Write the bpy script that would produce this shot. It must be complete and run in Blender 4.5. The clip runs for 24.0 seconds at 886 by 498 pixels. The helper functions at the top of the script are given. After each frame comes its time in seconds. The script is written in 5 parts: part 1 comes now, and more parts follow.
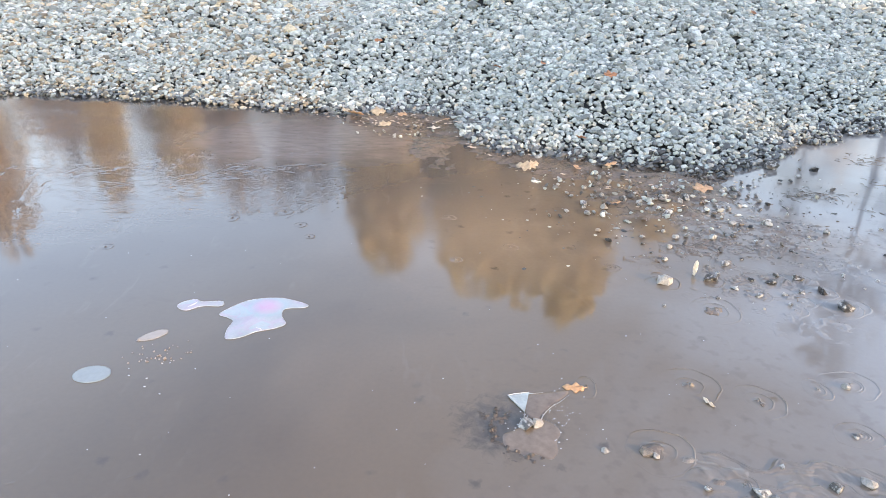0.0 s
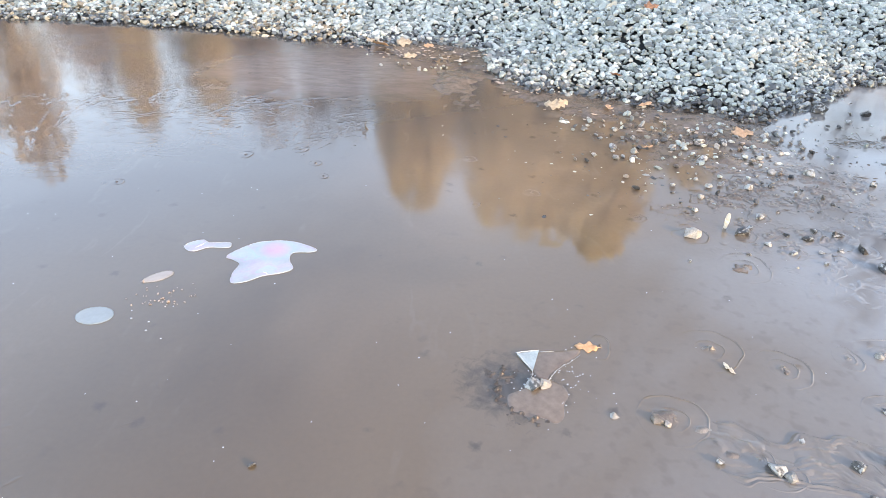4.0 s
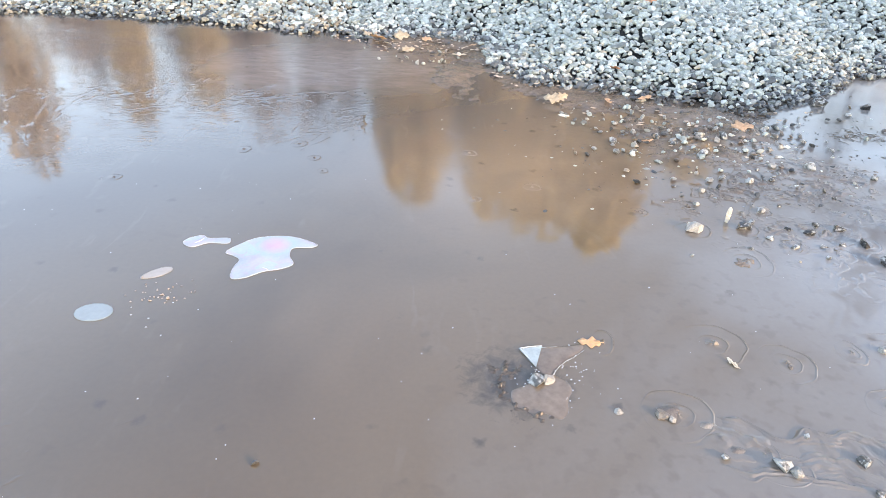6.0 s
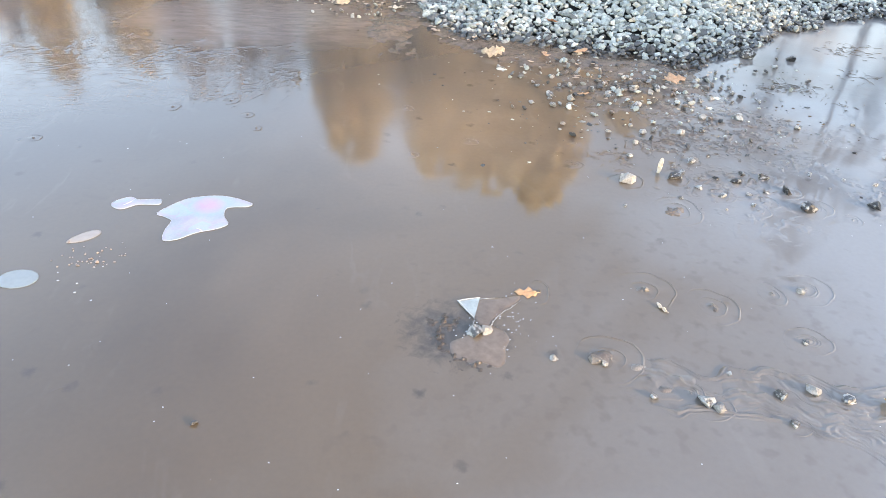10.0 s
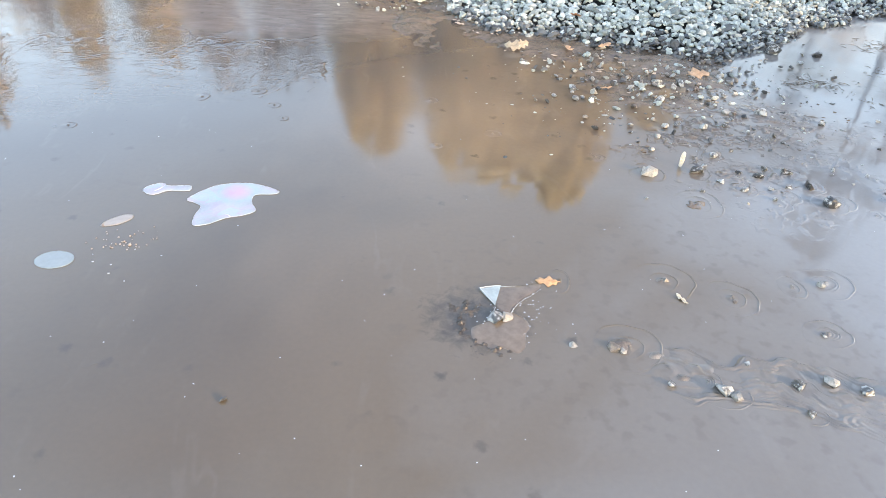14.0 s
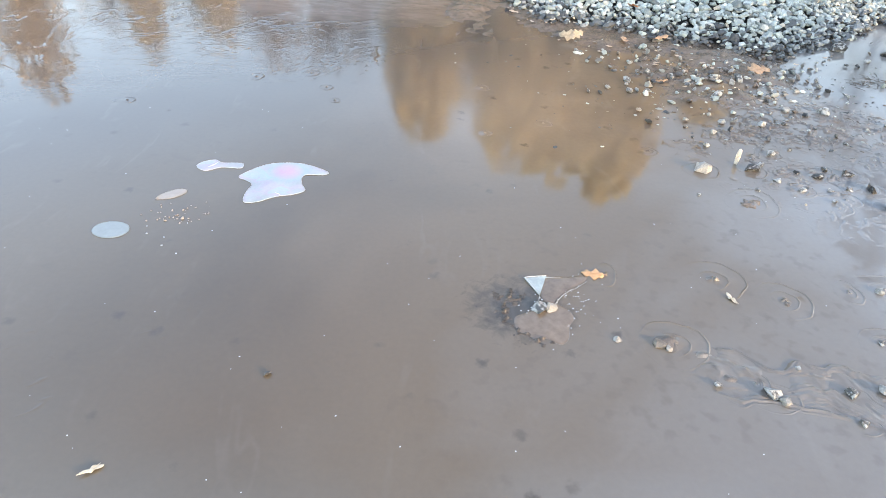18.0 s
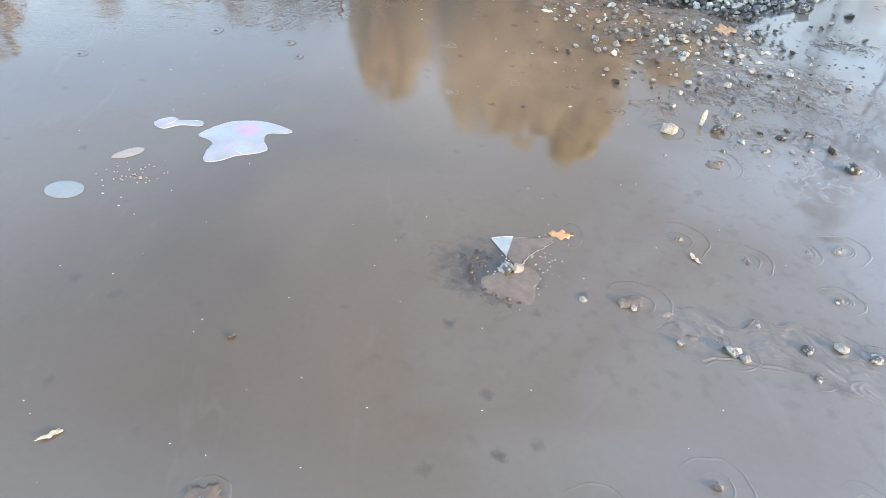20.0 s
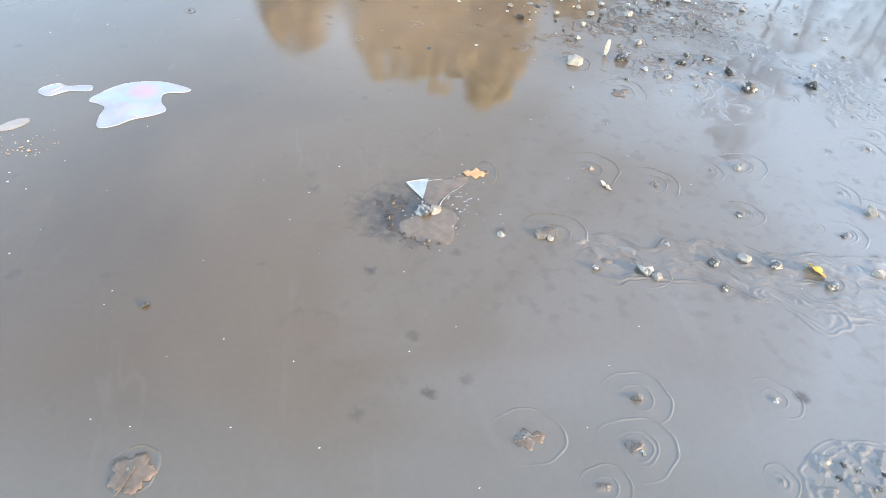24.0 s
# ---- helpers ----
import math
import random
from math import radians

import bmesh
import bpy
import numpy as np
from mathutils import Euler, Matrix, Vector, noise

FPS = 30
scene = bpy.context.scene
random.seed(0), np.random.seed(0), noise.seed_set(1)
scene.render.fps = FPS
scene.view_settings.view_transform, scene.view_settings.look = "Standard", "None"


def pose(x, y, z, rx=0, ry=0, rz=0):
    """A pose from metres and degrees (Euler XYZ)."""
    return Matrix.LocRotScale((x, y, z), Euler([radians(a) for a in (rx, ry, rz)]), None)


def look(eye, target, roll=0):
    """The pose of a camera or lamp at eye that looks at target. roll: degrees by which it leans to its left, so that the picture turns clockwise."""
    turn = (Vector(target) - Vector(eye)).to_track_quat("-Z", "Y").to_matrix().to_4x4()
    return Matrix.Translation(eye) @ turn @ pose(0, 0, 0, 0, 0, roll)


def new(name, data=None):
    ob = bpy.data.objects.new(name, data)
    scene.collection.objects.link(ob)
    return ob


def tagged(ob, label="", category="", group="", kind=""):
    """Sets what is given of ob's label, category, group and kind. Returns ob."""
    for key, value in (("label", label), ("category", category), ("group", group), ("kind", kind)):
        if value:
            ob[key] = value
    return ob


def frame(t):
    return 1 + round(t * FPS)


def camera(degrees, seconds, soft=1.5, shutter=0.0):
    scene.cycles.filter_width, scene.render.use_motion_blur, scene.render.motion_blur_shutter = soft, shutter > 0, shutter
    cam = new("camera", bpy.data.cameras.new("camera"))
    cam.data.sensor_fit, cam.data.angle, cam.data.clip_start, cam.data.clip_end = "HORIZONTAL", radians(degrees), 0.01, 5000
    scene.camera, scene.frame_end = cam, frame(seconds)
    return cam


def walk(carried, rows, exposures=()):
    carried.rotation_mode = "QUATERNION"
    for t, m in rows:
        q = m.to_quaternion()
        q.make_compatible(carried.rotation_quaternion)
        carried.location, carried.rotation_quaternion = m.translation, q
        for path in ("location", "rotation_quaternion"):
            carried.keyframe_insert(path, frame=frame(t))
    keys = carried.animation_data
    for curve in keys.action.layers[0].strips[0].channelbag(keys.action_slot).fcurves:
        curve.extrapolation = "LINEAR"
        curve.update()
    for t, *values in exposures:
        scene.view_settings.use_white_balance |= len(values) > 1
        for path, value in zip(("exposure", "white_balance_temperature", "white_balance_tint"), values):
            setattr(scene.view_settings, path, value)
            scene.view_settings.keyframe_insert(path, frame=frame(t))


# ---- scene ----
# camera: hand-held on the near shore of a frozen puddle, 1.6 m above the ice
cam = camera(66.0, 24.0, soft=0.5)
# seconds, place, yaw, pitch, roll
PATH = [
    (0.0, -0.000, -0.000, 1.600, 0.00, -25.49, 1.51), (0.5, 0.007, 0.023, 1.595, 1.91, -27.49, 1.57), (1.0, 0.033, 0.051, 1.601, 3.32, -28.59, 0.64),
    (1.5, 0.063, 0.073, 1.601, 3.56, -28.98, 0.73), (2.0, 0.089, 0.100, 1.599, 3.71, -30.32, 1.51), (2.5, 0.108, 0.120, 1.597, 3.80, -30.69, 1.49),
    (4.5, 0.071, 0.159, 1.597, 2.78, -31.36, 1.78), (5.0, 0.065, 0.161, 1.591, 3.04, -31.37, 2.06), (5.5, 0.062, 0.168, 1.589, 2.71, -31.58, 2.10),
    (6.0, 0.057, 0.171, 1.590, 2.53, -31.74, 1.77), (6.5, 0.041, 0.175, 1.588, 1.94, -31.76, 3.19), (7.0, 0.054, 0.177, 1.601, 0.38, -30.79, 3.23),
    (7.5, 0.066, 0.180, 1.612, -2.45, -27.52, 3.60), (8.0, 0.070, 0.162, 1.633, -0.83, -26.58, 2.07), (8.5, 0.081, 0.163, 1.612, -1.42, -29.23, 3.26),
    (9.0, 0.085, 0.163, 1.599, -1.77, -32.69, 3.19), (9.5, 0.087, 0.164, 1.587, -3.09, -34.28, 4.15), (10.0, 0.092, 0.159, 1.584, -3.01, -35.03, 3.32),
    (10.5, 0.095, 0.153, 1.581, -3.11, -35.15, 3.14), (12.5, 0.088, 0.117, 1.584, -3.16, -34.94, 2.48), (13.0, 0.090, 0.114, 1.581, -3.10, -34.87, 2.59),
    (13.5, 0.086, 0.108, 1.584, -2.39, -34.99, 2.68), (14.0, 0.078, 0.102, 1.586, -1.10, -35.45, 3.11), (14.5, 0.068, 0.096, 1.582, -0.30, -35.57, 3.38),
    (15.0, 0.069, 0.094, 1.579, 0.78, -35.69, 3.07), (15.5, 0.068, 0.092, 1.577, 1.50, -35.72, 2.99), (16.0, 0.061, 0.095, 1.573, 1.73, -35.79, 3.29),
    (16.5, 0.059, 0.093, 1.574, 2.20, -35.85, 3.31), (17.0, 0.059, 0.097, 1.572, 2.76, -36.11, 3.48), (17.5, 0.056, 0.098, 1.570, 2.98, -36.37, 3.37),
    (19.5, 0.055, 0.108, 1.577, 1.84, -37.00, 4.39), (20.0, 0.057, 0.114, 1.556, -0.84, -39.50, 5.67), (20.5, 0.074, 0.113, 1.542, -5.34, -40.90, 7.07),
    (21.0, 0.077, 0.117, 1.537, -7.24, -42.27, 6.80), (21.5, 0.089, 0.119, 1.531, -9.59, -42.90, 7.67), (22.0, 0.087, 0.119, 1.530, -10.47, -43.17, 7.38),
    (22.5, 0.092, 0.108, 1.526, -10.24, -43.09, 7.06), (23.0, 0.101, 0.108, 1.533, -9.96, -43.19, 6.60), (23.5, 0.105, 0.099, 1.536, -9.31, -43.08, 6.04),
    (24.0, 0.101, 0.098, 1.536, -9.09, -42.88, 5.86),
]

def seen_from(x, y, z, yaw, pitch, roll):
    return pose(x, y, z, 90 + pitch, 0, yaw) @ pose(0, 0, 0, 0, 0, roll)


# the phone brightens and cools its picture a little on the way
LIGHT = [(0.0, 2.46, 8550, 24.5), (2.0, 2.46, 8550, 24.5), (5.0, 2.7, 8500, 23), (8.0, 2.68, 8450, 22), (10.0, 2.64, 8500, 21.5), (17.5, 2.62, 8450, 19), (20.0, 2.55, 8400, 19), (21.5, 2.72, 8450, 17.5), (24.0, 2.72, 8450, 17.5)]
walk(cam, [(t, seen_from(*r)) for t, *r in PATH], LIGHT)

# ---- daylight: low winter sun from behind and to one side, clear sky ----
SUN_EL, SUN_AZ = radians(15), radians(125)   # azimuth clockwise from +y
world = bpy.data.worlds.new("sky")
scene.world = world
world.use_nodes = True
wn = world.node_tree
sky = wn.nodes.new("ShaderNodeTexSky")
sky.sky_type = "NISHITA"
sky.sun_disc = False
sky.sun_elevation, sky.sun_rotation = SUN_EL, SUN_AZ
sky.dust_density, sky.air_density, sky.ozone_density = 0.6, 1.1, 1.6
wn.links.new(sky.outputs[0], wn.nodes["Background"].inputs[0])
wn.nodes["Background"].inputs[1].default_value = 0.15
sun = new("sun", bpy.data.lights.new("sun", "SUN"))
sun.data.energy, sun.data.angle, sun.data.color = 0.85, radians(3.0), (1.0, 0.83, 0.58)
sun_dir = Vector((math.sin(SUN_AZ) * math.cos(SUN_EL), math.cos(SUN_AZ) * math.cos(SUN_EL), math.sin(SUN_EL)))
sun.matrix_world = look(sun_dir * 40, (0, 0, 0))

# ---- materials ----
def material(name):
    m = bpy.data.materials.new(name)
    m.use_nodes = True
    return m, m.node_tree.nodes, m.node_tree.links, m.node_tree.nodes["Principled BSDF"]


def noise_node(n, l, scale, detail=4.0, rough=0.55, vec=None, dist=0.0):
    t = n.new("ShaderNodeTexNoise")
    t.inputs["Scale"].default_value, t.inputs["Detail"].default_value = scale, detail
    t.inputs["Roughness"].default_value, t.inputs["Distortion"].default_value = rough, dist
    if vec is not None:
        l.new(vec, t.inputs["Vector"])
    return t


def ramp(n, l, fac, stops, smooth=False):
    r = n.new("ShaderNodeValToRGB")
    e = r.color_ramp.elements
    while len(e) < len(stops):
        e.new(0.5)
    for k, (p, c) in zip(e, stops):
        k.position = p
        k.color = (*c, 1) if len(c) == 3 else (c[0], c[0], c[0], 1)
    if smooth:
        r.color_ramp.interpolation = "EASE"
    l.new(fac, r.inputs[0])
    return r


def mix(n, l, fac, a, b, mode="MIX"):
    m = n.new("ShaderNodeMix")
    m.data_type, m.blend_type = "RGBA", mode
    if isinstance(fac, (int, float)):
        m.inputs[0].default_value = fac
    else:
        l.new(fac, m.inputs[0])
    for sock, v in ((m.inputs[6], a), (m.inputs[7], b)):
        if isinstance(v, tuple):
            sock.default_value = (*v, 1)
        else:
            l.new(v, sock)
    return m.outputs[2]


def calc(n, l, op, a, b=0.0):
    m = n.new("ShaderNodeMath")
    m.operation = op
    for sock, v in ((m.inputs[0], a), (m.inputs[1], b)):
        if isinstance(v, (int, float)):
            sock.default_value = v
        else:
            l.new(v, sock)
    return m.outputs[0]


def bump(n, l, bsdf, height, strength, distance):
    b = n.new("ShaderNodeBump")
    b.inputs["Strength"].default_value, b.inputs["Distance"].default_value = strength, distance
    l.new(height, b.inputs["Height"])
    l.new(b.outputs[0], bsdf.inputs["Normal"])
    return b


def mapped(n, l, scale=(1, 1, 1), turn=0.0, vec=None):
    m = n.new("ShaderNodeMapping")
    m.inputs["Scale"].default_value, m.inputs["Rotation"].default_value = scale, (0, 0, turn)
    l.new(vec or n.new("ShaderNodeTexCoord").outputs["Object"], m.inputs["Vector"])
    return m.outputs[0]


def stone_material(name, stops, wet=0.0, per="island"):
    """Crushed grey rock: colour by piece, mineral grain, dust."""
    m, n, l, p = material(name)
    if per == "island":
        rnd = n.new("ShaderNodeNewGeometry").outputs["Random Per Island"]
    else:
        rnd = n.new("ShaderNodeObjectInfo").outputs["Random"]
    base = ramp(n, l, rnd, stops).outputs[0]
    v = mapped(n, l)
    grain = ramp(n, l, noise_node(n, l, 160, 3, vec=v).outputs[0], [(0.3, (0.72,)), (0.7, (1.2,))]).outputs[0]
    blot = ramp(n, l, noise_node(n, l, 22, 3, vec=v).outputs[0], [(0.35, (0.78,)), (0.65, (1.12,))]).outputs[0]
    c = mix(n, l, 1.0, mix(n, l, 1.0, base, grain, "MULTIPLY"), blot, "MULTIPLY")
    l.new(c, p.inputs["Base Color"])
    p.inputs["Roughness"].default_value = 0.62 - 0.42 * wet
    bump(n, l, p, noise_node(n, l, 90, 4, vec=v).outputs[0], 0.5, 0.004)
    return m


GREY_STONE = [(0.0, (0.17, 0.19, 0.18)), (0.2, (0.31, 0.35, 0.33)), (0.5, (0.42, 0.47, 0.445)), (0.72, (0.54, 0.60, 0.565)),
              (0.82, (0.42, 0.45, 0.43)), (0.92, (0.76, 0.79, 0.75)), (1.0, (0.56, 0.48, 0.36))]
gravel_mat = stone_material("crushed_stone", GREY_STONE)
stone_mat = stone_material("crushed_stone_single", GREY_STONE, per="object")
# warm sunlight put into the stone colour
tan_gravel_mat = stone_material("sun_tinted_stone", [(0.0, (0.16, 0.135, 0.10)), (0.5, (0.36, 0.30, 0.22)), (1.0, (0.64, 0.54, 0.38))])
wet_gravel_mat = stone_material("wet_crushed_stone", [(0.0, (0.05, 0.055, 0.06)), (0.5, (0.13, 0.145, 0.15)), (0.85, (0.24, 0.26, 0.26)), (1.0, (0.4, 0.4, 0.37))], 0.85)
wet_mat = stone_material("wet_stone", [(0.0, (0.05, 0.05, 0.05)), (0.5, (0.10, 0.105, 0.11)), (1.0, (0.17, 0.165, 0.15))], 0.9, "object")
pale_mat = stone_material("pale_stone", [(0.0, (0.26, 0.26, 0.25)), (0.6, (0.37, 0.36, 0.335)), (1.0, (0.43, 0.39, 0.33))], 0.3, "object")

silt_mat = stone_material("silty_stone", [(0.0, (0.14, 0.115, 0.1)), (1.0, (0.24, 0.215, 0.19))], 0.7, "object")


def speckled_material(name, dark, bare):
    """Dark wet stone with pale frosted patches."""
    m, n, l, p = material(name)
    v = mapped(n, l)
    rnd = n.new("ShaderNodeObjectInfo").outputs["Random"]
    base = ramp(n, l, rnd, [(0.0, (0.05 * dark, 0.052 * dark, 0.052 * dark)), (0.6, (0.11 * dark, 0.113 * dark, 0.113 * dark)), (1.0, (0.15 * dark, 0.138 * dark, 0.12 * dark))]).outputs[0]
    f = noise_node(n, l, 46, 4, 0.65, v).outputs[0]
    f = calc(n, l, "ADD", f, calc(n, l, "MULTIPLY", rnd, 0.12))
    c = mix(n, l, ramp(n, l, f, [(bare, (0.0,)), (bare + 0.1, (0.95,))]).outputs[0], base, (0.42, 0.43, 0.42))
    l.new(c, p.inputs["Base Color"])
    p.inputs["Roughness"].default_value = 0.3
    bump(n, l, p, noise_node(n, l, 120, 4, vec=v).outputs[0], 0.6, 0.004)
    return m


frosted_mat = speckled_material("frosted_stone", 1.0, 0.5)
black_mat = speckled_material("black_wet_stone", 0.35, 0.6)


HOLE = (0.335, 1.925)      # centre of the broken hole in the ice


def ice_material():
    """Thin clear ice on muddy water: mud cloud seen through it, glossy top with faint crystal streaks."""
    m, n, l, p = material("muddy_ice")
    v = n.new("ShaderNodeNewGeometry").outputs["Position"]
    cloud = noise_node(n, l, 0.55, 3, 0.5, v, 0.4).outputs[0]
    c = ramp(n, l, cloud, [(0.3, (0.128, 0.091, 0.058)), (0.7, (0.142, 0.107, 0.073))], True).outputs[0]
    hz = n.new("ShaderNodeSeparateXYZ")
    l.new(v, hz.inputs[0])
    # the sky's grey-blue reflection painted into the colour towards one side
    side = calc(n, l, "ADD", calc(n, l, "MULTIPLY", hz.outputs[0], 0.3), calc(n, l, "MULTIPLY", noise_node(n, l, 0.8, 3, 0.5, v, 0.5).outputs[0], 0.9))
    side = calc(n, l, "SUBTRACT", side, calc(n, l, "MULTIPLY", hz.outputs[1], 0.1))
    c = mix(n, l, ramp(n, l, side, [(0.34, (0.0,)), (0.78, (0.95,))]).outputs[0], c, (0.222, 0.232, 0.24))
    # colour darkened to one side, to tone down the sky's reflection there
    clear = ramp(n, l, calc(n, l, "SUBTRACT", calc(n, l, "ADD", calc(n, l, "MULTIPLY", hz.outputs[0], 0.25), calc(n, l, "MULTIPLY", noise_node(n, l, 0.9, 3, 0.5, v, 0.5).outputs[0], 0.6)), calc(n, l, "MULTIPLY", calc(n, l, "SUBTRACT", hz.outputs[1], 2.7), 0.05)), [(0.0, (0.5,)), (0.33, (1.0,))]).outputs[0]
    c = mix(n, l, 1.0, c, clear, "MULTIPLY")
    # trees' tan reflection painted in as paler brown; greyer water away from it
    ux = calc(n, l, "MULTIPLY", calc(n, l, "SUBTRACT", hz.outputs[0], 0.35), 0.75)
    uy = calc(n, l, "MULTIPLY", calc(n, l, "SUBTRACT", hz.outputs[1], 4.1), 0.8)
    tree_tint = calc(n, l, "ADD", calc(n, l, "MULTIPLY", ux, ux), calc(n, l, "MULTIPLY", uy, uy))
    tree_tint = calc(n, l, "ADD", tree_tint, calc(n, l, "MULTIPLY", noise_node(n, l, 2.0, 3, 0.5, v).outputs[0], 0.5))
    tree_tint = ramp(n, l, calc(n, l, "MULTIPLY", tree_tint, 0.6), [(0.15, (0.75,)), (0.9, (0.0,))], True).outputs[0]
    c = mix(n, l, tree_tint, c, (0.235, 0.175, 0.13))
    mx = calc(n, l, "MULTIPLY", calc(n, l, "SUBTRACT", hz.outputs[0], 1.4), 0.8)
    my = calc(n, l, "MULTIPLY", calc(n, l, "SUBTRACT", hz.outputs[1], 3.7), 0.95)
    muddy = calc(n, l, "ADD", calc(n, l, "MULTIPLY", mx, mx), calc(n, l, "MULTIPLY", my, my))
    muddy = calc(n, l, "ADD", muddy, calc(n, l, "MULTIPLY", noise_node(n, l, 3.0, 4, 0.6, v).outputs[0], 0.8))
    muddy = ramp(n, l, calc(n, l, "MULTIPLY", muddy, 0.6), [(0.25, (0.85,)), (0.75, (0.0,))], True).outputs[0]
    c = mix(n, l, muddy, c, (0.125, 0.096, 0.075))
    grey = calc(n, l, "ADD", calc(n, l, "MULTIPLY", hz.outputs[0], -0.5), calc(n, l, "MULTIPLY", noise_node(n, l, 0.8, 2, 0.5, v).outputs[0], 0.5))
    c = mix(n, l, ramp(n, l, grey, [(0.45, (0.0,)), (1.2, (0.8,))], True).outputs[0], c, (0.128, 0.104, 0.076))
    # far ice painted darker, to offset the sky's too bright reflection
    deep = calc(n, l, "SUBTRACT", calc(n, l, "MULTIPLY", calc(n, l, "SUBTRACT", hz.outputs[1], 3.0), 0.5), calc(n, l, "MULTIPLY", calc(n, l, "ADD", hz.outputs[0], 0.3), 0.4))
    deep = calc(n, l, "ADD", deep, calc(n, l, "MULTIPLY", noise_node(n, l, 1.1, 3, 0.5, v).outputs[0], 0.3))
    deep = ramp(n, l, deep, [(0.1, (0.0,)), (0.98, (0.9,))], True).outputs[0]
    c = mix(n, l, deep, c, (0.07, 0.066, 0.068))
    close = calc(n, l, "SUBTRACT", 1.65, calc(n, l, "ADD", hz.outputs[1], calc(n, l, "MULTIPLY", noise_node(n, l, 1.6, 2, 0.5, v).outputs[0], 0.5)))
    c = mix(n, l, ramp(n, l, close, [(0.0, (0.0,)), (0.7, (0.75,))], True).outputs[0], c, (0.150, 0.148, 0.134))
    # ice clouded by fine frost before the far shore
    fx = calc(n, l, "MULTIPLY", calc(n, l, "ADD", hz.outputs[0], 1.1), 0.75)
    fy = calc(n, l, "MULTIPLY", calc(n, l, "SUBTRACT", hz.outputs[1], 5.35), 1.15)
    frost = calc(n, l, "ADD", calc(n, l, "MULTIPLY", fx, fx), calc(n, l, "MULTIPLY", fy, fy))
    frost = calc(n, l, "ADD", frost, calc(n, l, "MULTIPLY", noise_node(n, l, 2.4, 5, 0.65, v, 0.6).outputs[0], 0.9))
    frost = ramp(n, l, calc(n, l, "MULTIPLY", frost, 0.6), [(0.25, (0.8,)), (0.85, (0.0,))], True).outputs[0]
    brushed = noise_node(n, l, 9.0, 5, 0.7, mapped(n, l, (0.6, 2.4, 1.0), 0.35, v), 0.8).outputs[0]
    frost = calc(n, l, "MULTIPLY", frost, ramp(n, l, brushed, [(0.3, (0.45,)), (0.65, (1.0,))]).outputs[0])
    c = mix(n, l, frost, c, (0.26, 0.222, 0.207))
    # dark clods of the bottom showing through
    clod = noise_node(n, l, 17.0, 2, 0.45, v).outputs[0]
    patch = noise_node(n, l, 1.3, 2, 0.5, v).outputs[0]
    near = calc(n, l, "MULTIPLY", calc(n, l, "SUBTRACT", 2.75, hz.outputs[1]), 0.6)
    right = calc(n, l, "MULTIPLY", calc(n, l, "ADD", hz.outputs[0], 0.35), 0.7)
    bed = calc(n, l, "MULTIPLY", ramp(n, l, near, [(0.0, (0.0,)), (0.5, (1.0,))]).outputs[0], ramp(n, l, right, [(0.0, (0.0,)), (0.7, (1.0,))]).outputs[0])
    bed = calc(n, l, "MULTIPLY", bed, ramp(n, l, calc(n, l, "MULTIPLY", hz.outputs[1], 0.5), [(0.6, (0.0,)), (0.75, (1.0,))]).outputs[0])
    patch = calc(n, l, "ADD", patch, calc(n, l, "MULTIPLY", bed, 0.33))
    dark = calc(n, l, "MULTIPLY", ramp(n, l, clod, [(0.52, (0.0,)), (0.7, (1.0,))], True).outputs[0],
                ramp(n, l, patch, [(0.5, (0.0,)), (0.7, (0.18,)), (0.95, (0.25,))], True).outputs[0])
    c = mix(n, l, dark, c, (0.07, 0.054, 0.042))
    # single small clods scattered over the bottom
    cell = n.new("ShaderNodeTexVoronoi")
    cell.inputs["Scale"].default_value = 7.0
    l.new(mix(n, l, 0.05, v, noise_node(n, l, 30, 3, 0.6, v).outputs[1]), cell.inputs["Vector"])
    seen = n.new("ShaderNodeSeparateColor")
    l.new(cell.outputs["Color"], seen.inputs[0])
    spot = calc(n, l, "MULTIPLY", ramp(n, l, cell.outputs["Distance"], [(0.03, (1.0,)), (0.2, (0.0,))], True).outputs[0], ramp(n, l, seen.outputs[0], [(0.4, (0.0,)), (1.0, (0.75,))]).outputs[0])
    c = mix(n, l, spot, c, (0.055, 0.046, 0.038))
    # mud stirred up under the ice beside the broken hole
    hx = calc(n, l, "MULTIPLY", calc(n, l, "SUBTRACT", hz.outputs[0], HOLE[0] - 0.09), 5.0)
    hy = calc(n, l, "MULTIPLY", calc(n, l, "SUBTRACT", hz.outputs[1], HOLE[1] - 0.01), 5.4)
    hd = calc(n, l, "SQRT", calc(n, l, "ADD", calc(n, l, "MULTIPLY", hx, hx), calc(n, l, "MULTIPLY", hy, hy)))
    hd = calc(n, l, "ADD", hd, calc(n, l, "MULTIPLY", noise_node(n, l, 18, 5, 0.7, v, 0.5).outputs[0], 2.0))
    c = mix(n, l, ramp(n, l, calc(n, l, "MULTIPLY", hd, 0.5), [(0.62, (0.85,)), (1.15, (0.0,))]).outputs[0], c, (0.03, 0.026, 0.022))
    # thin curved veils of frost in the ice
    veil = calc(n, l, "ABSOLUTE", calc(n, l, "SUBTRACT", noise_node(n, l, 0.9, 4, 0.55, mapped(n, l, (2.2, 0.7, 1.0), 0.6, v), 0.5).outputs[0], 0.5))
    veil = calc(n, l, "MULTIPLY", ramp(n, l, veil, [(0.0, (1.0,)), (0.02, (0.0,))], True).outputs[0], ramp(n, l, noise_node(n, l, 3.0, 3, 0.6, v).outputs[0], [(0.45, (0.0,)), (0.65, (0.05,))], True).outputs[0])
    c = mix(n, l, veil, c, (0.30, 0.285, 0.27))
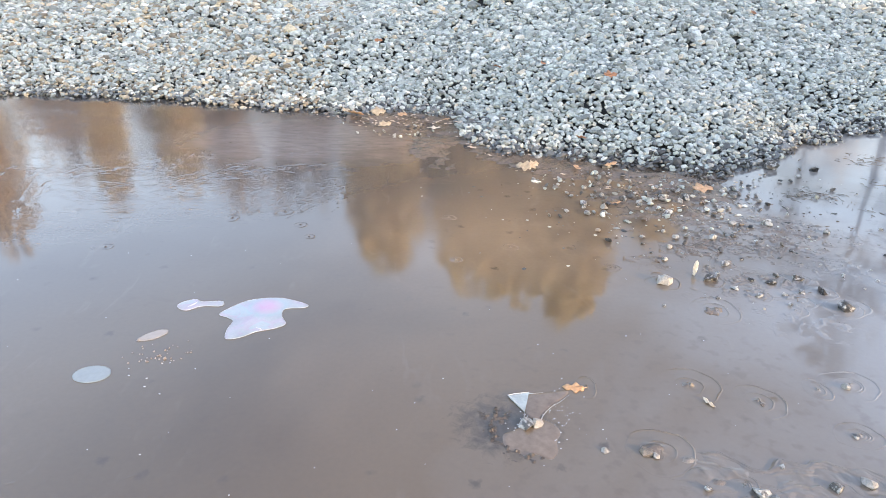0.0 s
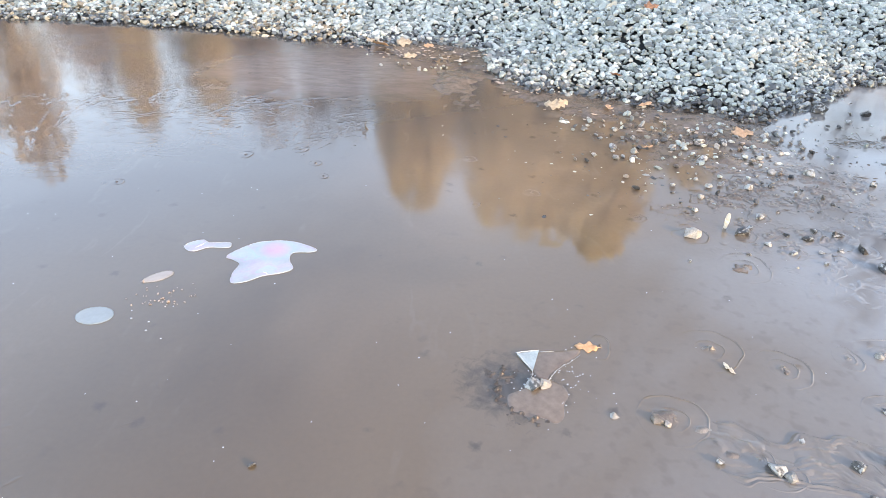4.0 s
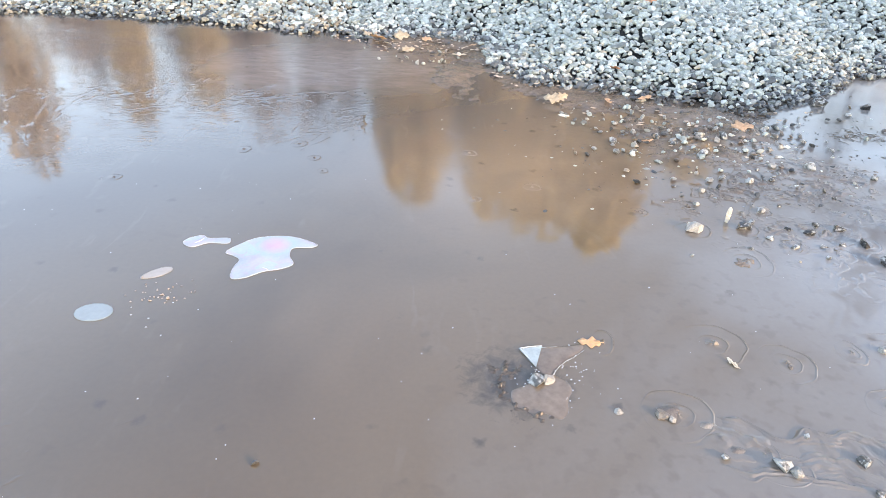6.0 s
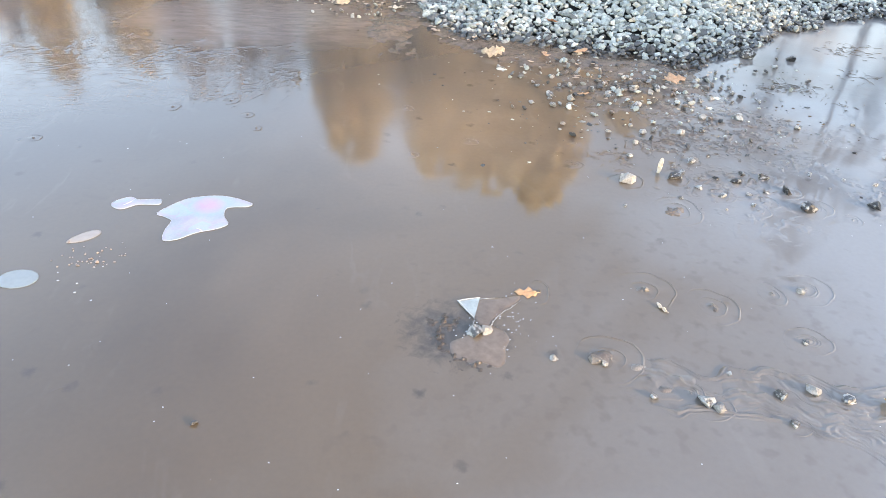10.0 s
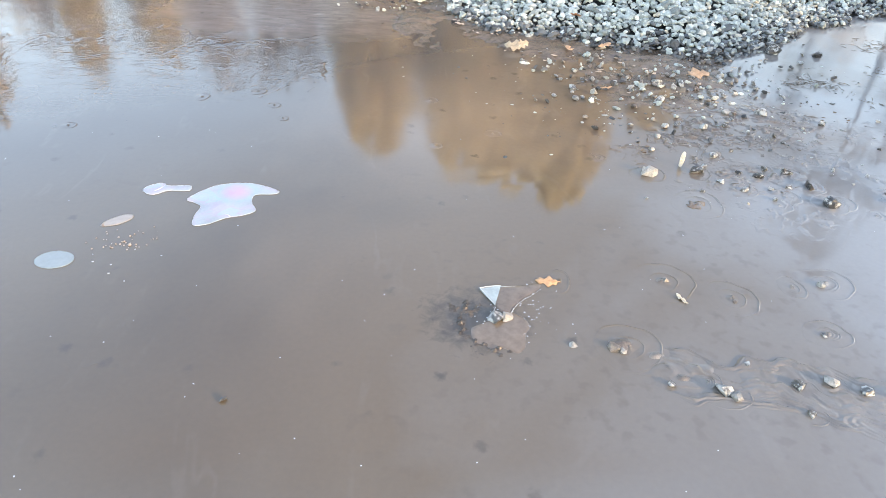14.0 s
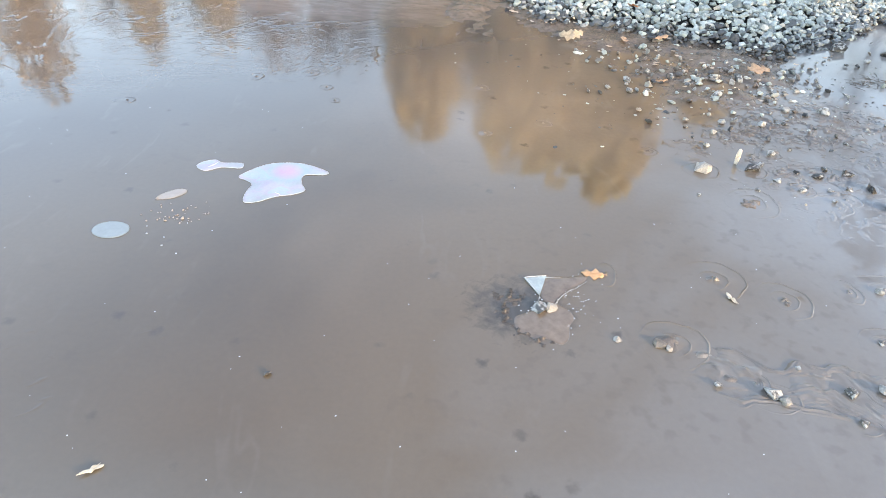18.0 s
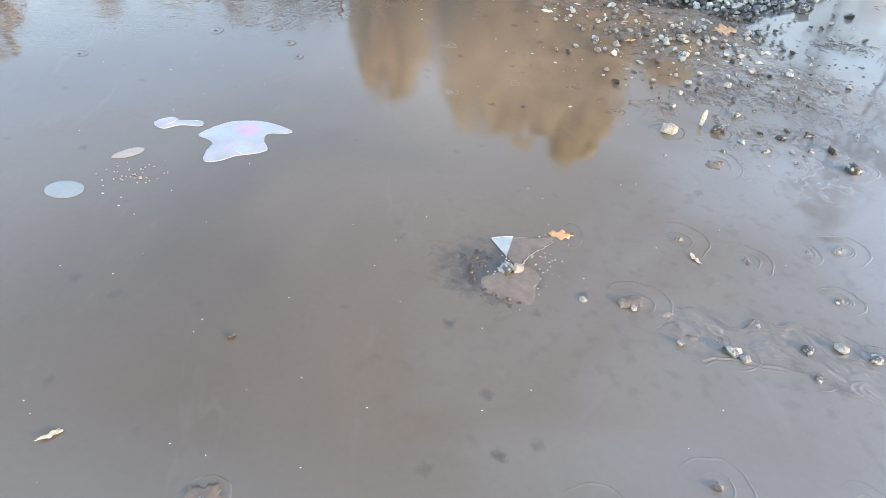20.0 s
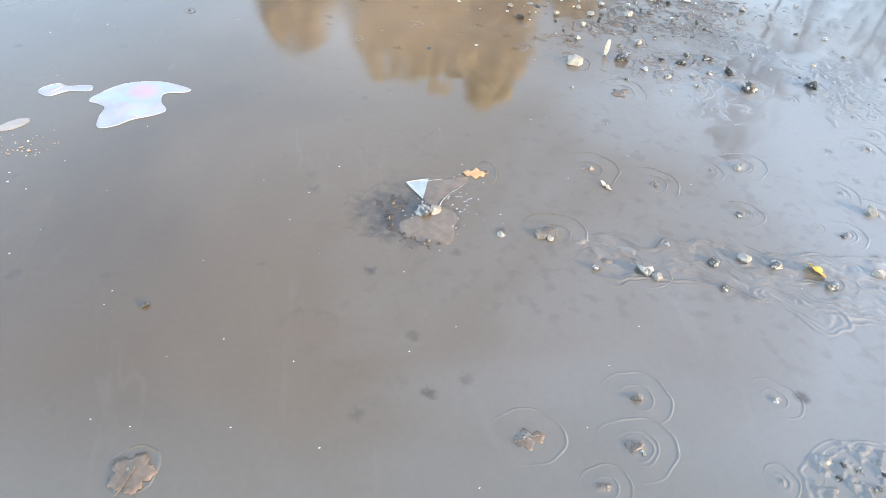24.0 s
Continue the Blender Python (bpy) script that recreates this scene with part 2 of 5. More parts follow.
    fine = noise_node(n, l, 45, 4, 0.6, v).outputs[0]
    c = mix(n, l, 1.0, c, ramp(n, l, fine, [(0.3, (0.97,)), (0.7, (1.03,))]).outputs[0], "MULTIPLY")
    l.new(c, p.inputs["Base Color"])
    p.inputs["IOR"].default_value = 1.75
    gloss = calc(n, l, "SUBTRACT", 0.5, calc(n, l, "MULTIPLY", muddy, 0.14))
    gloss = calc(n, l, "SUBTRACT", gloss, calc(n, l, "MULTIPLY", frost, 0.16))
    l.new(calc(n, l, "SUBTRACT", gloss, calc(n, l, "MULTIPLY", deep, 0.12)), p.inputs["Specular IOR Level"])
    rg = noise_node(n, l, 2.2, 3, 0.5, v).outputs[0]
    rough = ramp(n, l, rg, [(0.3, (0.03,)), (0.75, (0.08,))]).outputs[0]
    away = ramp(n, l, calc(n, l, "MULTIPLY", hz.outputs[1], 0.1), [(0.36, (0.0,)), (0.54, (0.05,))]).outputs[0]
    away = calc(n, l, "ADD", away, calc(n, l, "MULTIPLY", frost, 0.06))
    away = calc(n, l, "ADD", away, calc(n, l, "MULTIPLY", tree_tint, 0.05))
    l.new(calc(n, l, "ADD", rough, away), p.inputs["Roughness"])
    # feathery crystal lines: thin creases of a stretched, curling noise
    crease = []
    for scale, turn in (((1.3, 3.6, 1.0), 0.7), ((1.0, 2.6, 1.0), -0.65)):
        cn = noise_node(n, l, 1.5, 3, 0.55, mapped(n, l, scale, turn, v), 2.6).outputs[0]
        cn = calc(n, l, "ABSOLUTE", calc(n, l, "SUBTRACT", cn, 0.5))
        crease.append(ramp(n, l, cn, [(0.0, (1.0,)), (0.05, (0.0,))], True).outputs[0])
    streak = calc(n, l, "MAXIMUM", crease[0], crease[1])
    sep = n.new("ShaderNodeSeparateXYZ")
    l.new(v, sep.inputs[0])
    far = calc(n, l, "MULTIPLY", calc(n, l, "SUBTRACT", sep.outputs[1], 2.6), 0.45)
    far = ramp(n, l, far, [(0.0, (0.06,)), (1.0, (1.0,))]).outputs[0]
    streak = calc(n, l, "MULTIPLY", streak, ramp(n, l, noise_node(n, l, 0.9, 2, 0.5, v).outputs[0], [(0.38, (0.0,)), (0.56, (1.0,))], True).outputs[0])
    streak = calc(n, l, "MULTIPLY", streak, far)
    streak = calc(n, l, "MULTIPLY", streak, ramp(n, l, calc(n, l, "MULTIPLY", calc(n, l, "ADD", sep.outputs[0], 4.0), 0.2), [(0.3, (1.0,)), (0.62, (0.3,))]).outputs[0])
    wave = noise_node(n, l, 3.0, 1.0, 0.4, v).outputs[0]
    h = calc(n, l, "ADD", calc(n, l, "MULTIPLY", streak, 0.1), calc(n, l, "MULTIPLY", wave, 0.7))
    bump(n, l, p, h, 0.25, 0.012)
    return m


ice_mat = ice_material()


def plain(name, colour, rough, grain=30.0, amount=0.2, relief=0.0, spec=0.5, metal=0.0):
    m, n, l, p = material(name)
    v = mapped(n, l)
    a = noise_node(n, l, grain, 5, 0.6, v).outputs[0]
    b = noise_node(n, l, grain * 0.12, 2, 0.5, v).outputs[0]
    f = calc(n, l, "ADD", calc(n, l, "MULTIPLY", a, 0.6), calc(n, l, "MULTIPLY", b, 0.4))
    lo, hi = tuple(x * (1 - amount) for x in colour), tuple(min(1, x * (1 + amount)) for x in colour)
    l.new(ramp(n, l, f, [(0.35, lo), (0.65, hi)]).outputs[0], p.inputs["Base Color"])
    p.inputs["Roughness"].default_value, p.inputs["Specular IOR Level"].default_value = rough, spec
    p.inputs["Metallic"].default_value = metal
    if relief:
        bump(n, l, p, a, 0.6, relief)
    return m


mud_mat = plain("wet_mud", (0.135, 0.103, 0.08), 0.15, 34, 0.4, 0.01)
earth_mat = plain("earth", (0.11, 0.095, 0.08), 0.9, 12, 0.35, 0.02)
# near-black colour stands in for the shade between the gravel stones
crevice_shade_mat = plain("crevice_shade", (0.02, 0.021, 0.02), 0.9, 60, 0.5, 0.01)
water_mat = plain("muddy_water", (0.19, 0.15, 0.12), 0.08, 6, 0.15)
rim_mat = plain("clear_ice_rim", (0.25, 0.232, 0.22), 0.045, 40, 0.1)
film_mat = plain("wet_film", (0.165, 0.122, 0.09), 0.1, 30, 0.3, 0.001, 1.0)
stir_mat = plain("stirred_mud", (0.085, 0.068, 0.055), 0.25, 70, 0.5, 0.004, 0.5)
shard_mat = plain("shard_ice", (0.34, 0.41, 0.43), 0.12, 60, 0.22)
frost_mat = plain("white_frost", (0.6, 0.62, 0.64), 0.5, 60, 0.1)
oak_mat = plain("tan_oak_leaf", (0.5, 0.31, 0.19), 0.6, 60, 0.3, 0.002)
flat_leaf_mat = plain("flat_oak_leaf", (0.62, 0.36, 0.2), 0.6, 60, 0.3, 0.002)
pale_leaf_mat = plain("pale_leaf", (0.64, 0.56, 0.45), 0.6, 60, 0.2, 0.002)
rust_leaf_mat = plain("rust_leaf", (0.42, 0.19, 0.10), 0.7, 60, 0.3, 0.002)
cream_leaf_mat = plain("dry_cream_leaf", (0.40, 0.33, 0.245), 0.7, 60, 0.35, 0.002)
crumb_leaf_mat = plain("torn_leaf", (0.42, 0.33, 0.26), 0.7, 60, 0.3, 0.002)
crumb_mat = plain("soil_crumb", (0.3, 0.245, 0.215), 0.6, 60, 0.4, 0.002)
yellow_leaf_mat = plain("yellow_leaf", (0.74, 0.47, 0.11), 0.5, 60, 0.3, 0.002)
sunk_leaf_mat = plain("sunken_leaf", (0.175, 0.137, 0.11), 0.2, 40, 0.25, 0.002)
bark_mat = plain("bark", (0.12, 0.095, 0.075), 0.9, 9, 0.35, 0.02)
pale_bark_mat = plain("pale_bark", (0.30, 0.25, 0.21), 0.9, 9, 0.3, 0.02)
grey_bark_mat = plain("grey_bark", (0.04, 0.036, 0.034), 0.9, 9, 0.3, 0.02)
brown_leaf_mat = plain("dry_brown_foliage", (0.74, 0.61, 0.48), 0.8, 1.5, 0.4)
def thin_leaves(m, share):
    """Let part of the light pass through the leaves."""
    n, l = m.node_tree.nodes, m.node_tree.links
    p, out = n["Principled BSDF"], n["Material Output"]
    tr, mx = n.new("ShaderNodeBsdfTranslucent"), n.new("ShaderNodeMixShader")
    l.new(p.inputs["Base Color"].links[0].from_socket, tr.inputs["Color"])
    mx.inputs[0].default_value = share
    l.new(p.outputs[0], mx.inputs[1])
    l.new(tr.outputs[0], mx.inputs[2])
    l.new(mx.outputs[0], out.inputs["Surface"])
    return m


tan_leaf_mat = plain("dry_tan_foliage", (0.84, 0.68, 0.51), 0.8, 1.5, 0.35)
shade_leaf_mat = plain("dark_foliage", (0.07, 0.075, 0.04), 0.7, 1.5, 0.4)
grey_leaf_mat = plain("dull_winter_twigs", (0.55, 0.46, 0.40), 0.8, 1.5, 0.3)
pale_twig_mat = plain("pale_winter_twigs", (0.50, 0.42, 0.34), 0.8, 1.5, 0.3)
dark_twig_mat = plain("dark_twigs", (0.05, 0.042, 0.036), 0.8, 1.5, 0.3)
for thin in (tan_leaf_mat, brown_leaf_mat, grey_leaf_mat, pale_twig_mat):
    thin_leaves(thin, 0.45)
twig_mat = plain("dry_twig", (0.15, 0.12, 0.095), 0.8, 30, 0.3)


def pocket_material():
    """Milky air pocket under clear ice, with a faint oily sheen painted into its colour."""
    m, n, l, p = material("air_pocket")
    v = mapped(n, l)
    a = noise_node(n, l, 7, 3, 0.5, v).outputs[0]
    b = noise_node(n, l, 120, 3, 0.5, v).outputs[0]
    c = ramp(n, l, a, [(0.25, (0.28, 0.335, 0.355)), (0.7, (0.39, 0.45, 0.475))], True).outputs[0]
    c = mix(n, l, 1.0, c, ramp(n, l, b, [(0.3, (0.93,)), (0.7, (1.05,))]).outputs[0], "MULTIPLY")
    sheen = noise_node(n, l, 11, 2, 0.4, v, 0.8).outputs[0]
    c = mix(n, l, 0.3, c, ramp(n, l, sheen, [(0.4, (0.36, 0.42, 0.44)), (0.53, (0.50, 0.36, 0.48)), (0.6, (0.30, 0.5, 0.55)), (0.7, (0.40, 0.46, 0.48))], True).outputs[0])
    # a rosy and cyan bloom, the film's sheen painted in as a spot
    off = n.new("ShaderNodeVectorMath")
    off.operation = "DISTANCE"
    l.new(mix(n, l, 0.03, n.new("ShaderNodeNewGeometry").outputs["Position"], noise_node(n, l, 14, 2, 0.5, v).outputs[1]), off.inputs[0])
    off.inputs[1].default_value = (-0.757, 2.622, 0.018)
    bloom = calc(n, l, "MULTIPLY", off.outputs["Value"], 5.0)
    c = mix(n, l, ramp(n, l, bloom, [(0.1, (0.62,)), (0.3, (0.5,)), (0.62, (0.0,))], True).outputs[0], c,
            ramp(n, l, bloom, [(0.12, (0.56, 0.36, 0.50)), (0.24, (0.50, 0.40, 0.50)), (0.4, (0.28, 0.47, 0.52))], True).outputs[0])
    l.new(c, p.inputs["Base Color"])
    p.inputs["Roughness"].default_value = 0.18
    p.inputs["IOR"].default_value = 1.45
    p.inputs["Thin Film Thickness"].default_value = 420
    p.inputs["Thin Film IOR"].default_value = 1.33
    bump(n, l, p, a, 0.3, 0.01)
    return m


pocket_mat = pocket_material()
thin_pocket_mat = plain("thin_air_pocket", (0.235, 0.29, 0.315), 0.15, 40, 0.08)
film_pocket_mat = plain("cloudy_film", (0.33, 0.305, 0.285), 0.2, 30, 0.1)


# ---- helpers of the build ----
def mesh_from(name, verts, faces, mats, smooth=False):
    me = bpy.data.meshes.new(name)
    me.from_pydata([tuple(map(float, v)) for v in verts], [], [tuple(map(int, f)) for f in faces])
    for mt in (mats if isinstance(mats, (list, tuple)) else [mats]):
        me.materials.append(mt)
    if smooth:
        me.shade_smooth()
    me.update()
    return me


def part(name, data, mat, parent, label="", smooth=True, at=None):
    """One mesh object under a thing or a part, from a bmesh or a ready mesh."""
    if isinstance(data, bmesh.types.BMesh):
        me = bpy.data.meshes.new(name)
        data.to_mesh(me)
        data.free()
        me.materials.append(mat)
        if smooth:
            me.shade_smooth()
    else:
        me = data
    ob = new(name, me)
    ob.parent = parent
    if at is not None:
        ob.matrix_basis = at
    return tagged(ob, label)


def thing(name, x, y, z, label, category, group="", kind="", turn=0.0):
    ob = new(name)
    ob.empty_display_size = 0.05
    ob.matrix_basis = pose(x, y, z, 0, 0, turn)
    return tagged(ob, label, category, group, kind)


def closed_curve(points, steps=6):
    """A smooth closed outline through a few points."""
    k, out = len(points), []
    for i in range(k):
        p0, p1, p2, p3 = (np.array(points[(i + j) % k], float) for j in (-1, 0, 1, 2))
        for s in range(steps):
            t = s / steps
            out.append(0.5 * (2 * p1 + (p2 - p0) * t + (2 * p0 - 5 * p1 + 4 * p2 - p3) * t * t + (3 * p1 - p0 - 3 * p2 + p3) * t ** 3))
    return np.array(out)


def plate(outline, z0, z1, inset):
    """A thin flat plate over any outline, with a rounded rim."""
    o = np.asarray(outline, float)
    if ((o[:, 0] * np.roll(o[:, 1], -1)) - (np.roll(o[:, 0], -1) * o[:, 1])).sum() < 0:
        o = o[::-1]
    tan = np.roll(o, -1, 0) - np.roll(o, 1, 0)
    nrm = np.stack([tan[:, 1], -tan[:, 0]], 1) / np.linalg.norm(tan, axis=1)[:, None]
    bm = bmesh.new()
    k = len(o)
    vs = [[bm.verts.new((*p, z)) for p in ring] for ring, z in ((o, z0), (o - nrm * inset * 0.3, z0 + (z1 - z0) * 0.75), (o - nrm * inset, z1))]
    for a, b in zip(vs, vs[1:]):
        for i in range(k):
            bm.faces.new((a[i], a[(i + 1) % k], b[(i + 1) % k], b[i]))
    bm.edges.ensure_lookup_table()
    top = [bm.edges.get((vs[-1][i], vs[-1][(i + 1) % k])) for i in range(k)]
    bmesh.ops.triangle_fill(bm, use_beauty=True, use_dissolve=False, edges=top, normal=(0, 0, 1))
    for f in bm.faces:
        f.normal_update()
        if f.normal.z < 0:
            f.normal_flip()
    return bm


def tube(points, radii, sides=6):
    bm = bmesh.new()
    pts = [Vector(p) for p in points]
    rings = []
    for i, p in enumerate(pts):
        d = (pts[min(i + 1, len(pts) - 1)] - pts[max(i - 1, 0)]).normalized()
        q = d.to_track_quat("Z", "Y")
        rings.append([bm.verts.new(p + q @ Vector((math.cos(a) * radii[i], math.sin(a) * radii[i], 0)))
                      for a in (2 * math.pi * s / sides for s in range(sides))])
    for a, b in zip(rings, rings[1:]):
        for i in range(sides):
            bm.faces.new((a[i], a[(i + 1) % sides], b[(i + 1) % sides], b[i]))
    bm.faces.new(rings[0][::-1])
    bm.faces.new(rings[-1])
    return bm


def join(bm, other):
    """Add the bmesh other to bm."""
    vm = {v: bm.verts.new(v.co) for v in other.verts}
    for f in other.faces:
        bm.faces.new([vm[v] for v in f.verts])
    other.free()
    return bm


# ---- the shape of the shore ----
SHORE = [(-14, 6.9), (-9, 6.75), (-6, 6.62), (-4.3, 6.53), (-3.5, 6.55), (-2.6, 6.43), (-1.8, 6.29), (-1.2, 6.2), (-0.75, 6.1), (-0.35, 6.22), (0.02, 6.1),
         (0.16, 5.35), (0.48, 5.02), (0.9, 4.9), (1.3, 4.8), (1.67, 4.66), (1.92, 4.64), (2.29, 4.88), (2.79, 5.33), (3.15, 5.6), (3.52, 5.84),
         (3.9, 6.0), (5, 6.3), (8, 6.6), (14, 7.0)]
sx, sy = np.array(SHORE).T
fine_x = np.linspace(-14, 14, 1401)
fine_y = np.interp(fine_x, sx, sy) + 0.03 * np.sin(fine_x * 9.1) + 0.02 * np.sin(fine_x * 23.7 + 1)
BANK_TOP = 1.0


def shore_distance(x, y):
    """Metres inland of the far waterline; negative over the ice."""
    x, y = np.asarray(x, float), np.asarray(y, float)
    d = np.full(x.shape, 1e9)
    for i in range(0, len(fine_x), 4):
        d = np.minimum(d, (x - fine_x[i]) ** 2 + (y - fine_y[i]) ** 2)
    return np.sqrt(d) * np.where(y > np.interp(x, fine_x, fine_y), 1, -1)


def bank_height(x, y):
    d = shore_distance(x, y)
    z = (0.215 + 0.085 * np.clip((x + 0.4) / 1.2, 0, 1)) * np.maximum(d, 0)
    z = BANK_TOP - np.log1p(np.exp((BANK_TOP - z) * 6)) / 6 + 0.0
    und = 0.05 * np.sin(x * 1.7 + 0.6) * np.sin(y * 2.1) * np.clip(d, 0, 1)
    return np.where(d > 0, np.maximum(z, -0.02) + und, np.maximum(0.5 * d, -0.16))


def near_bank(x, y):
    return 0.12 * np.clip((0.35 - y) / 0.5, -1, 1.2)


# ground: one sheet out to the horizon, fine near the water and coarse beyond
gx = np.concatenate([[-900, -300, -120, -60, -30], np.linspace(-14, 14, 113), [30, 60, 120, 300, 900]])
gy = np.concatenate([[-900, -300, -100, -40, -15, -6, -3], np.linspace(-1.5, 12, 82), [16, 25, 45, 100, 300, 900]])
GX, GY = np.meshgrid(gx, gy)
GZ = np.where(GY > 2.5, bank_height(np.clip(GX, -14, 14), np.clip(GY, 2.5, 12)), np.maximum(-0.16, near_bank(GX, GY)))
GZ -= 0.045
verts = np.stack([GX, GY, GZ], -1).reshape(-1, 3)
w = len(gx)
faces = [(r * w + c, r * w + c + 1, (r + 1) * w + c + 1, (r + 1) * w + c) for r in range(len(gy) - 1) for c in range(w - 1)]
tagged(new("ground", mesh_from("ground", verts, faces, earth_mat, True)), "brown earth bank and bed round the frozen puddle", "ground", kind="structure")

# muddy water under the ice, and the ice with its broken hole
tagged(new("water", mesh_from("water", [(-15, -1, -0.02), (15, -1, -0.02), (15, 7.2, -0.02), (-15, 7.2, -0.02)], [(0, 1, 2, 3)], water_mat)),
               "brown muddy water under thin ice", "water", kind="structure")


def build_ice():
    bm = bmesh.new()
    outer = [(-14, 0.0), (-5, -0.05), (0, -0.1), (5, -0.05), (14, 0.0)] + [(x, y + 0.12) for x, y in zip(fine_x[::-14], fine_y[::-14])]
    hole = [(HOLE[0] + r * 0.046 * math.cos(a), HOLE[1] + r * 0.034 * math.sin(a))
            for a, r in ((2 * math.pi * i / 22, 1 + 0.22 * math.sin(i * 2.7) + 0.1 * math.sin(i * 5.1)) for i in range(22))]
    edges = []
    for loop in (outer, hole):
        vs = [bm.verts.new((x, y, 0)) for x, y in loop]
        edges += [bm.edges.new((vs[i], vs[(i + 1) % len(vs)])) for i in range(len(vs))]
    bmesh.ops.triangle_fill(bm, use_beauty=True, use_dissolve=False, edges=edges)
    for f in bm.faces:
        if f.normal.z < 0:
            f.normal_flip()
    low = bmesh.ops.extrude_face_region(bm, geom=bm.faces[:])
    for v in (g for g in low["geom"] if isinstance(g, bmesh.types.BMVert)):
        v.co.z -= 0.012
    bmesh.ops.recalc_face_normals(bm, faces=bm.faces)
    me = bpy.data.meshes.new("ice_sheet")
    bm.to_mesh(me)
    bm.free()
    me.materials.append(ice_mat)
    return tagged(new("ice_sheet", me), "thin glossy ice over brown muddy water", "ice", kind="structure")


ice = build_ice()


# ---- stones ----
def stone_shape(seed, flat=0.62, long=1.3, points=15):
    """An angular crushed stone about 2 units long, as vertices and triangles."""
    rng = random.Random(seed)
    bm = bmesh.new()
    for i in range(points):
        v = Vector((rng.gauss(0, 1), rng.gauss(0, 1), rng.gauss(0, 1))).normalized() * rng.uniform(0.86, 1.08)
        bm.verts.new((v.x * long * 0.77, v.y * 0.85, v.z * flat))
    res = bmesh.ops.convex_hull(bm, input=bm.verts)
    bmesh.ops.delete(bm, geom=list({g for g in res["geom_interior"] + res["geom_unused"] if isinstance(g, bmesh.types.BMVert)}), context="VERTS")
    bmesh.ops.triangulate(bm, faces=bm.faces)
    bmesh.ops.recalc_face_normals(bm, faces=bm.faces)
    bm.verts.index_update()
    out = np.array([v.co[:] for v in bm.verts]), np.array([[v.index for v in f.verts] for f in bm.faces])
    bm.free()
    return out


SHAPES = [stone_shape(100 + i, 0.48 + 0.05 * (i % 5), 1.25 + 0.14 * (i % 4), 15 + i % 5) for i in range(14)]


def turn_matrix(rng):
    return np.array(Euler((rng.gauss(0, 0.45), rng.gauss(0, 0.45), rng.uniform(0, 6.28))).to_matrix())


def gravel():
    rng = random.Random(7)
    # dark sheet under the stones, painting the shade in their gaps
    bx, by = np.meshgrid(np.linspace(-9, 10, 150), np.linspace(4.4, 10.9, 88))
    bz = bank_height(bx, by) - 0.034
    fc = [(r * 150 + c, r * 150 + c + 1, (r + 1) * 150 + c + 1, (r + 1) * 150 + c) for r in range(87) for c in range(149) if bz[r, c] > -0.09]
    bank = tagged(new("gravel_bank", mesh_from("gravel_bank", np.stack([bx, by, bz], -1).reshape(-1, 3), fc, crevice_shade_mat, True)),
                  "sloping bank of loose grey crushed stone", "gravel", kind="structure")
    spots = []
    step = 0.0312
    for ix in range(int(15 / step)):
        for iy in range(int(6.0 / step)):
            spots.append((-7.7 + ix * step + rng.uniform(-0.5, 0.5) * step, 4.5 + iy * step + rng.uniform(-0.5, 0.5) * step))
    spots = np.array(spots)
    d = shore_distance(spots[:, 0], spots[:, 1])
    edge = 0.05 * np.sin(spots[:, 0] * 13) + np.array([rng.uniform(-0.1, 0.08) for _ in spots])
    # the stones grow coarser up the slope
    coarse = 0.78 + 0.27 * np.clip(d, 0, 3.2)
    keep = (d > edge) & (d < 4.4) & (np.array([rng.random() for _ in spots]) < (coarse / 0.78) ** -1.35)
    spots, d, coarse = spots[keep], d[keep], coarse[keep]
    z = bank_height(spots[:, 0], spots[:, 1])
    lean = np.array(Euler((math.atan(0.26), 0, 0)).to_matrix())
    near = np.argsort(np.hypot(spots[:, 0] - 1.2, spots[:, 1] - 4.2))[:300]
    near = set(near.tolist())
    V, F, base, wets = [], [], 0, []
    single = [mesh_from("stone", s[0], s[1], stone_mat) for s in SHAPES]
    single_wet = [mesh_from("stone", s[0], s[1], wet_mat) for s in SHAPES]
    for i, ((x, y), zz) in enumerate(zip(spots, z)):
        k = rng.randrange(len(SHAPES))
        size = 0.0262 * coarse[i] * math.exp(rng.gauss(0, 0.24))
        if rng.random() < 0.06:
            size *= 1.4
        v, f = SHAPES[k]
        r = lean @ np.array(Euler((rng.gauss(0, 0.3), rng.gauss(0, 0.3), rng.gauss(0, 0.9))).to_matrix())
        zc = zz - 0.012 + rng.uniform(0, 0.024) + 0.016 * max(0.0, 1 - abs(d[i]) / 0.25)
        wet = d[i] + rng.gauss(0, 0.12) < (0.15 if x > -2.0 else 0.1)
        if i in near:
            m = Matrix(r.tolist()).to_4x4()
            m.translation = (x, y, zc)
            part("stone", (single_wet if wet else single)[k], None, bank, at=m @ Matrix.Scale(size, 4))
        else:
            V.append(v @ r.T * size + (x, y, zc))
            F.append(f + base)
            base += len(v)
            # tan stones imitate sunlit patches on this side, thickest along the waterline
            sun_tint = x < -1.2 and rng.random() < (0.36 if d[i] < 0.35 else 0.2)
            wets += [2 if sun_tint else int(wet)] * len(f)
    me = mesh_from("loose_stones", np.concatenate(V), np.concatenate(F), [gravel_mat, wet_gravel_mat, tan_gravel_mat])
    me.polygons.foreach_set("material_index", np.array(wets, dtype=np.int32))
    rest = part("loose_stones", me, None, bank)
    tagged(rest, "loose grey crushed stones", kind="stuff")


gravel()


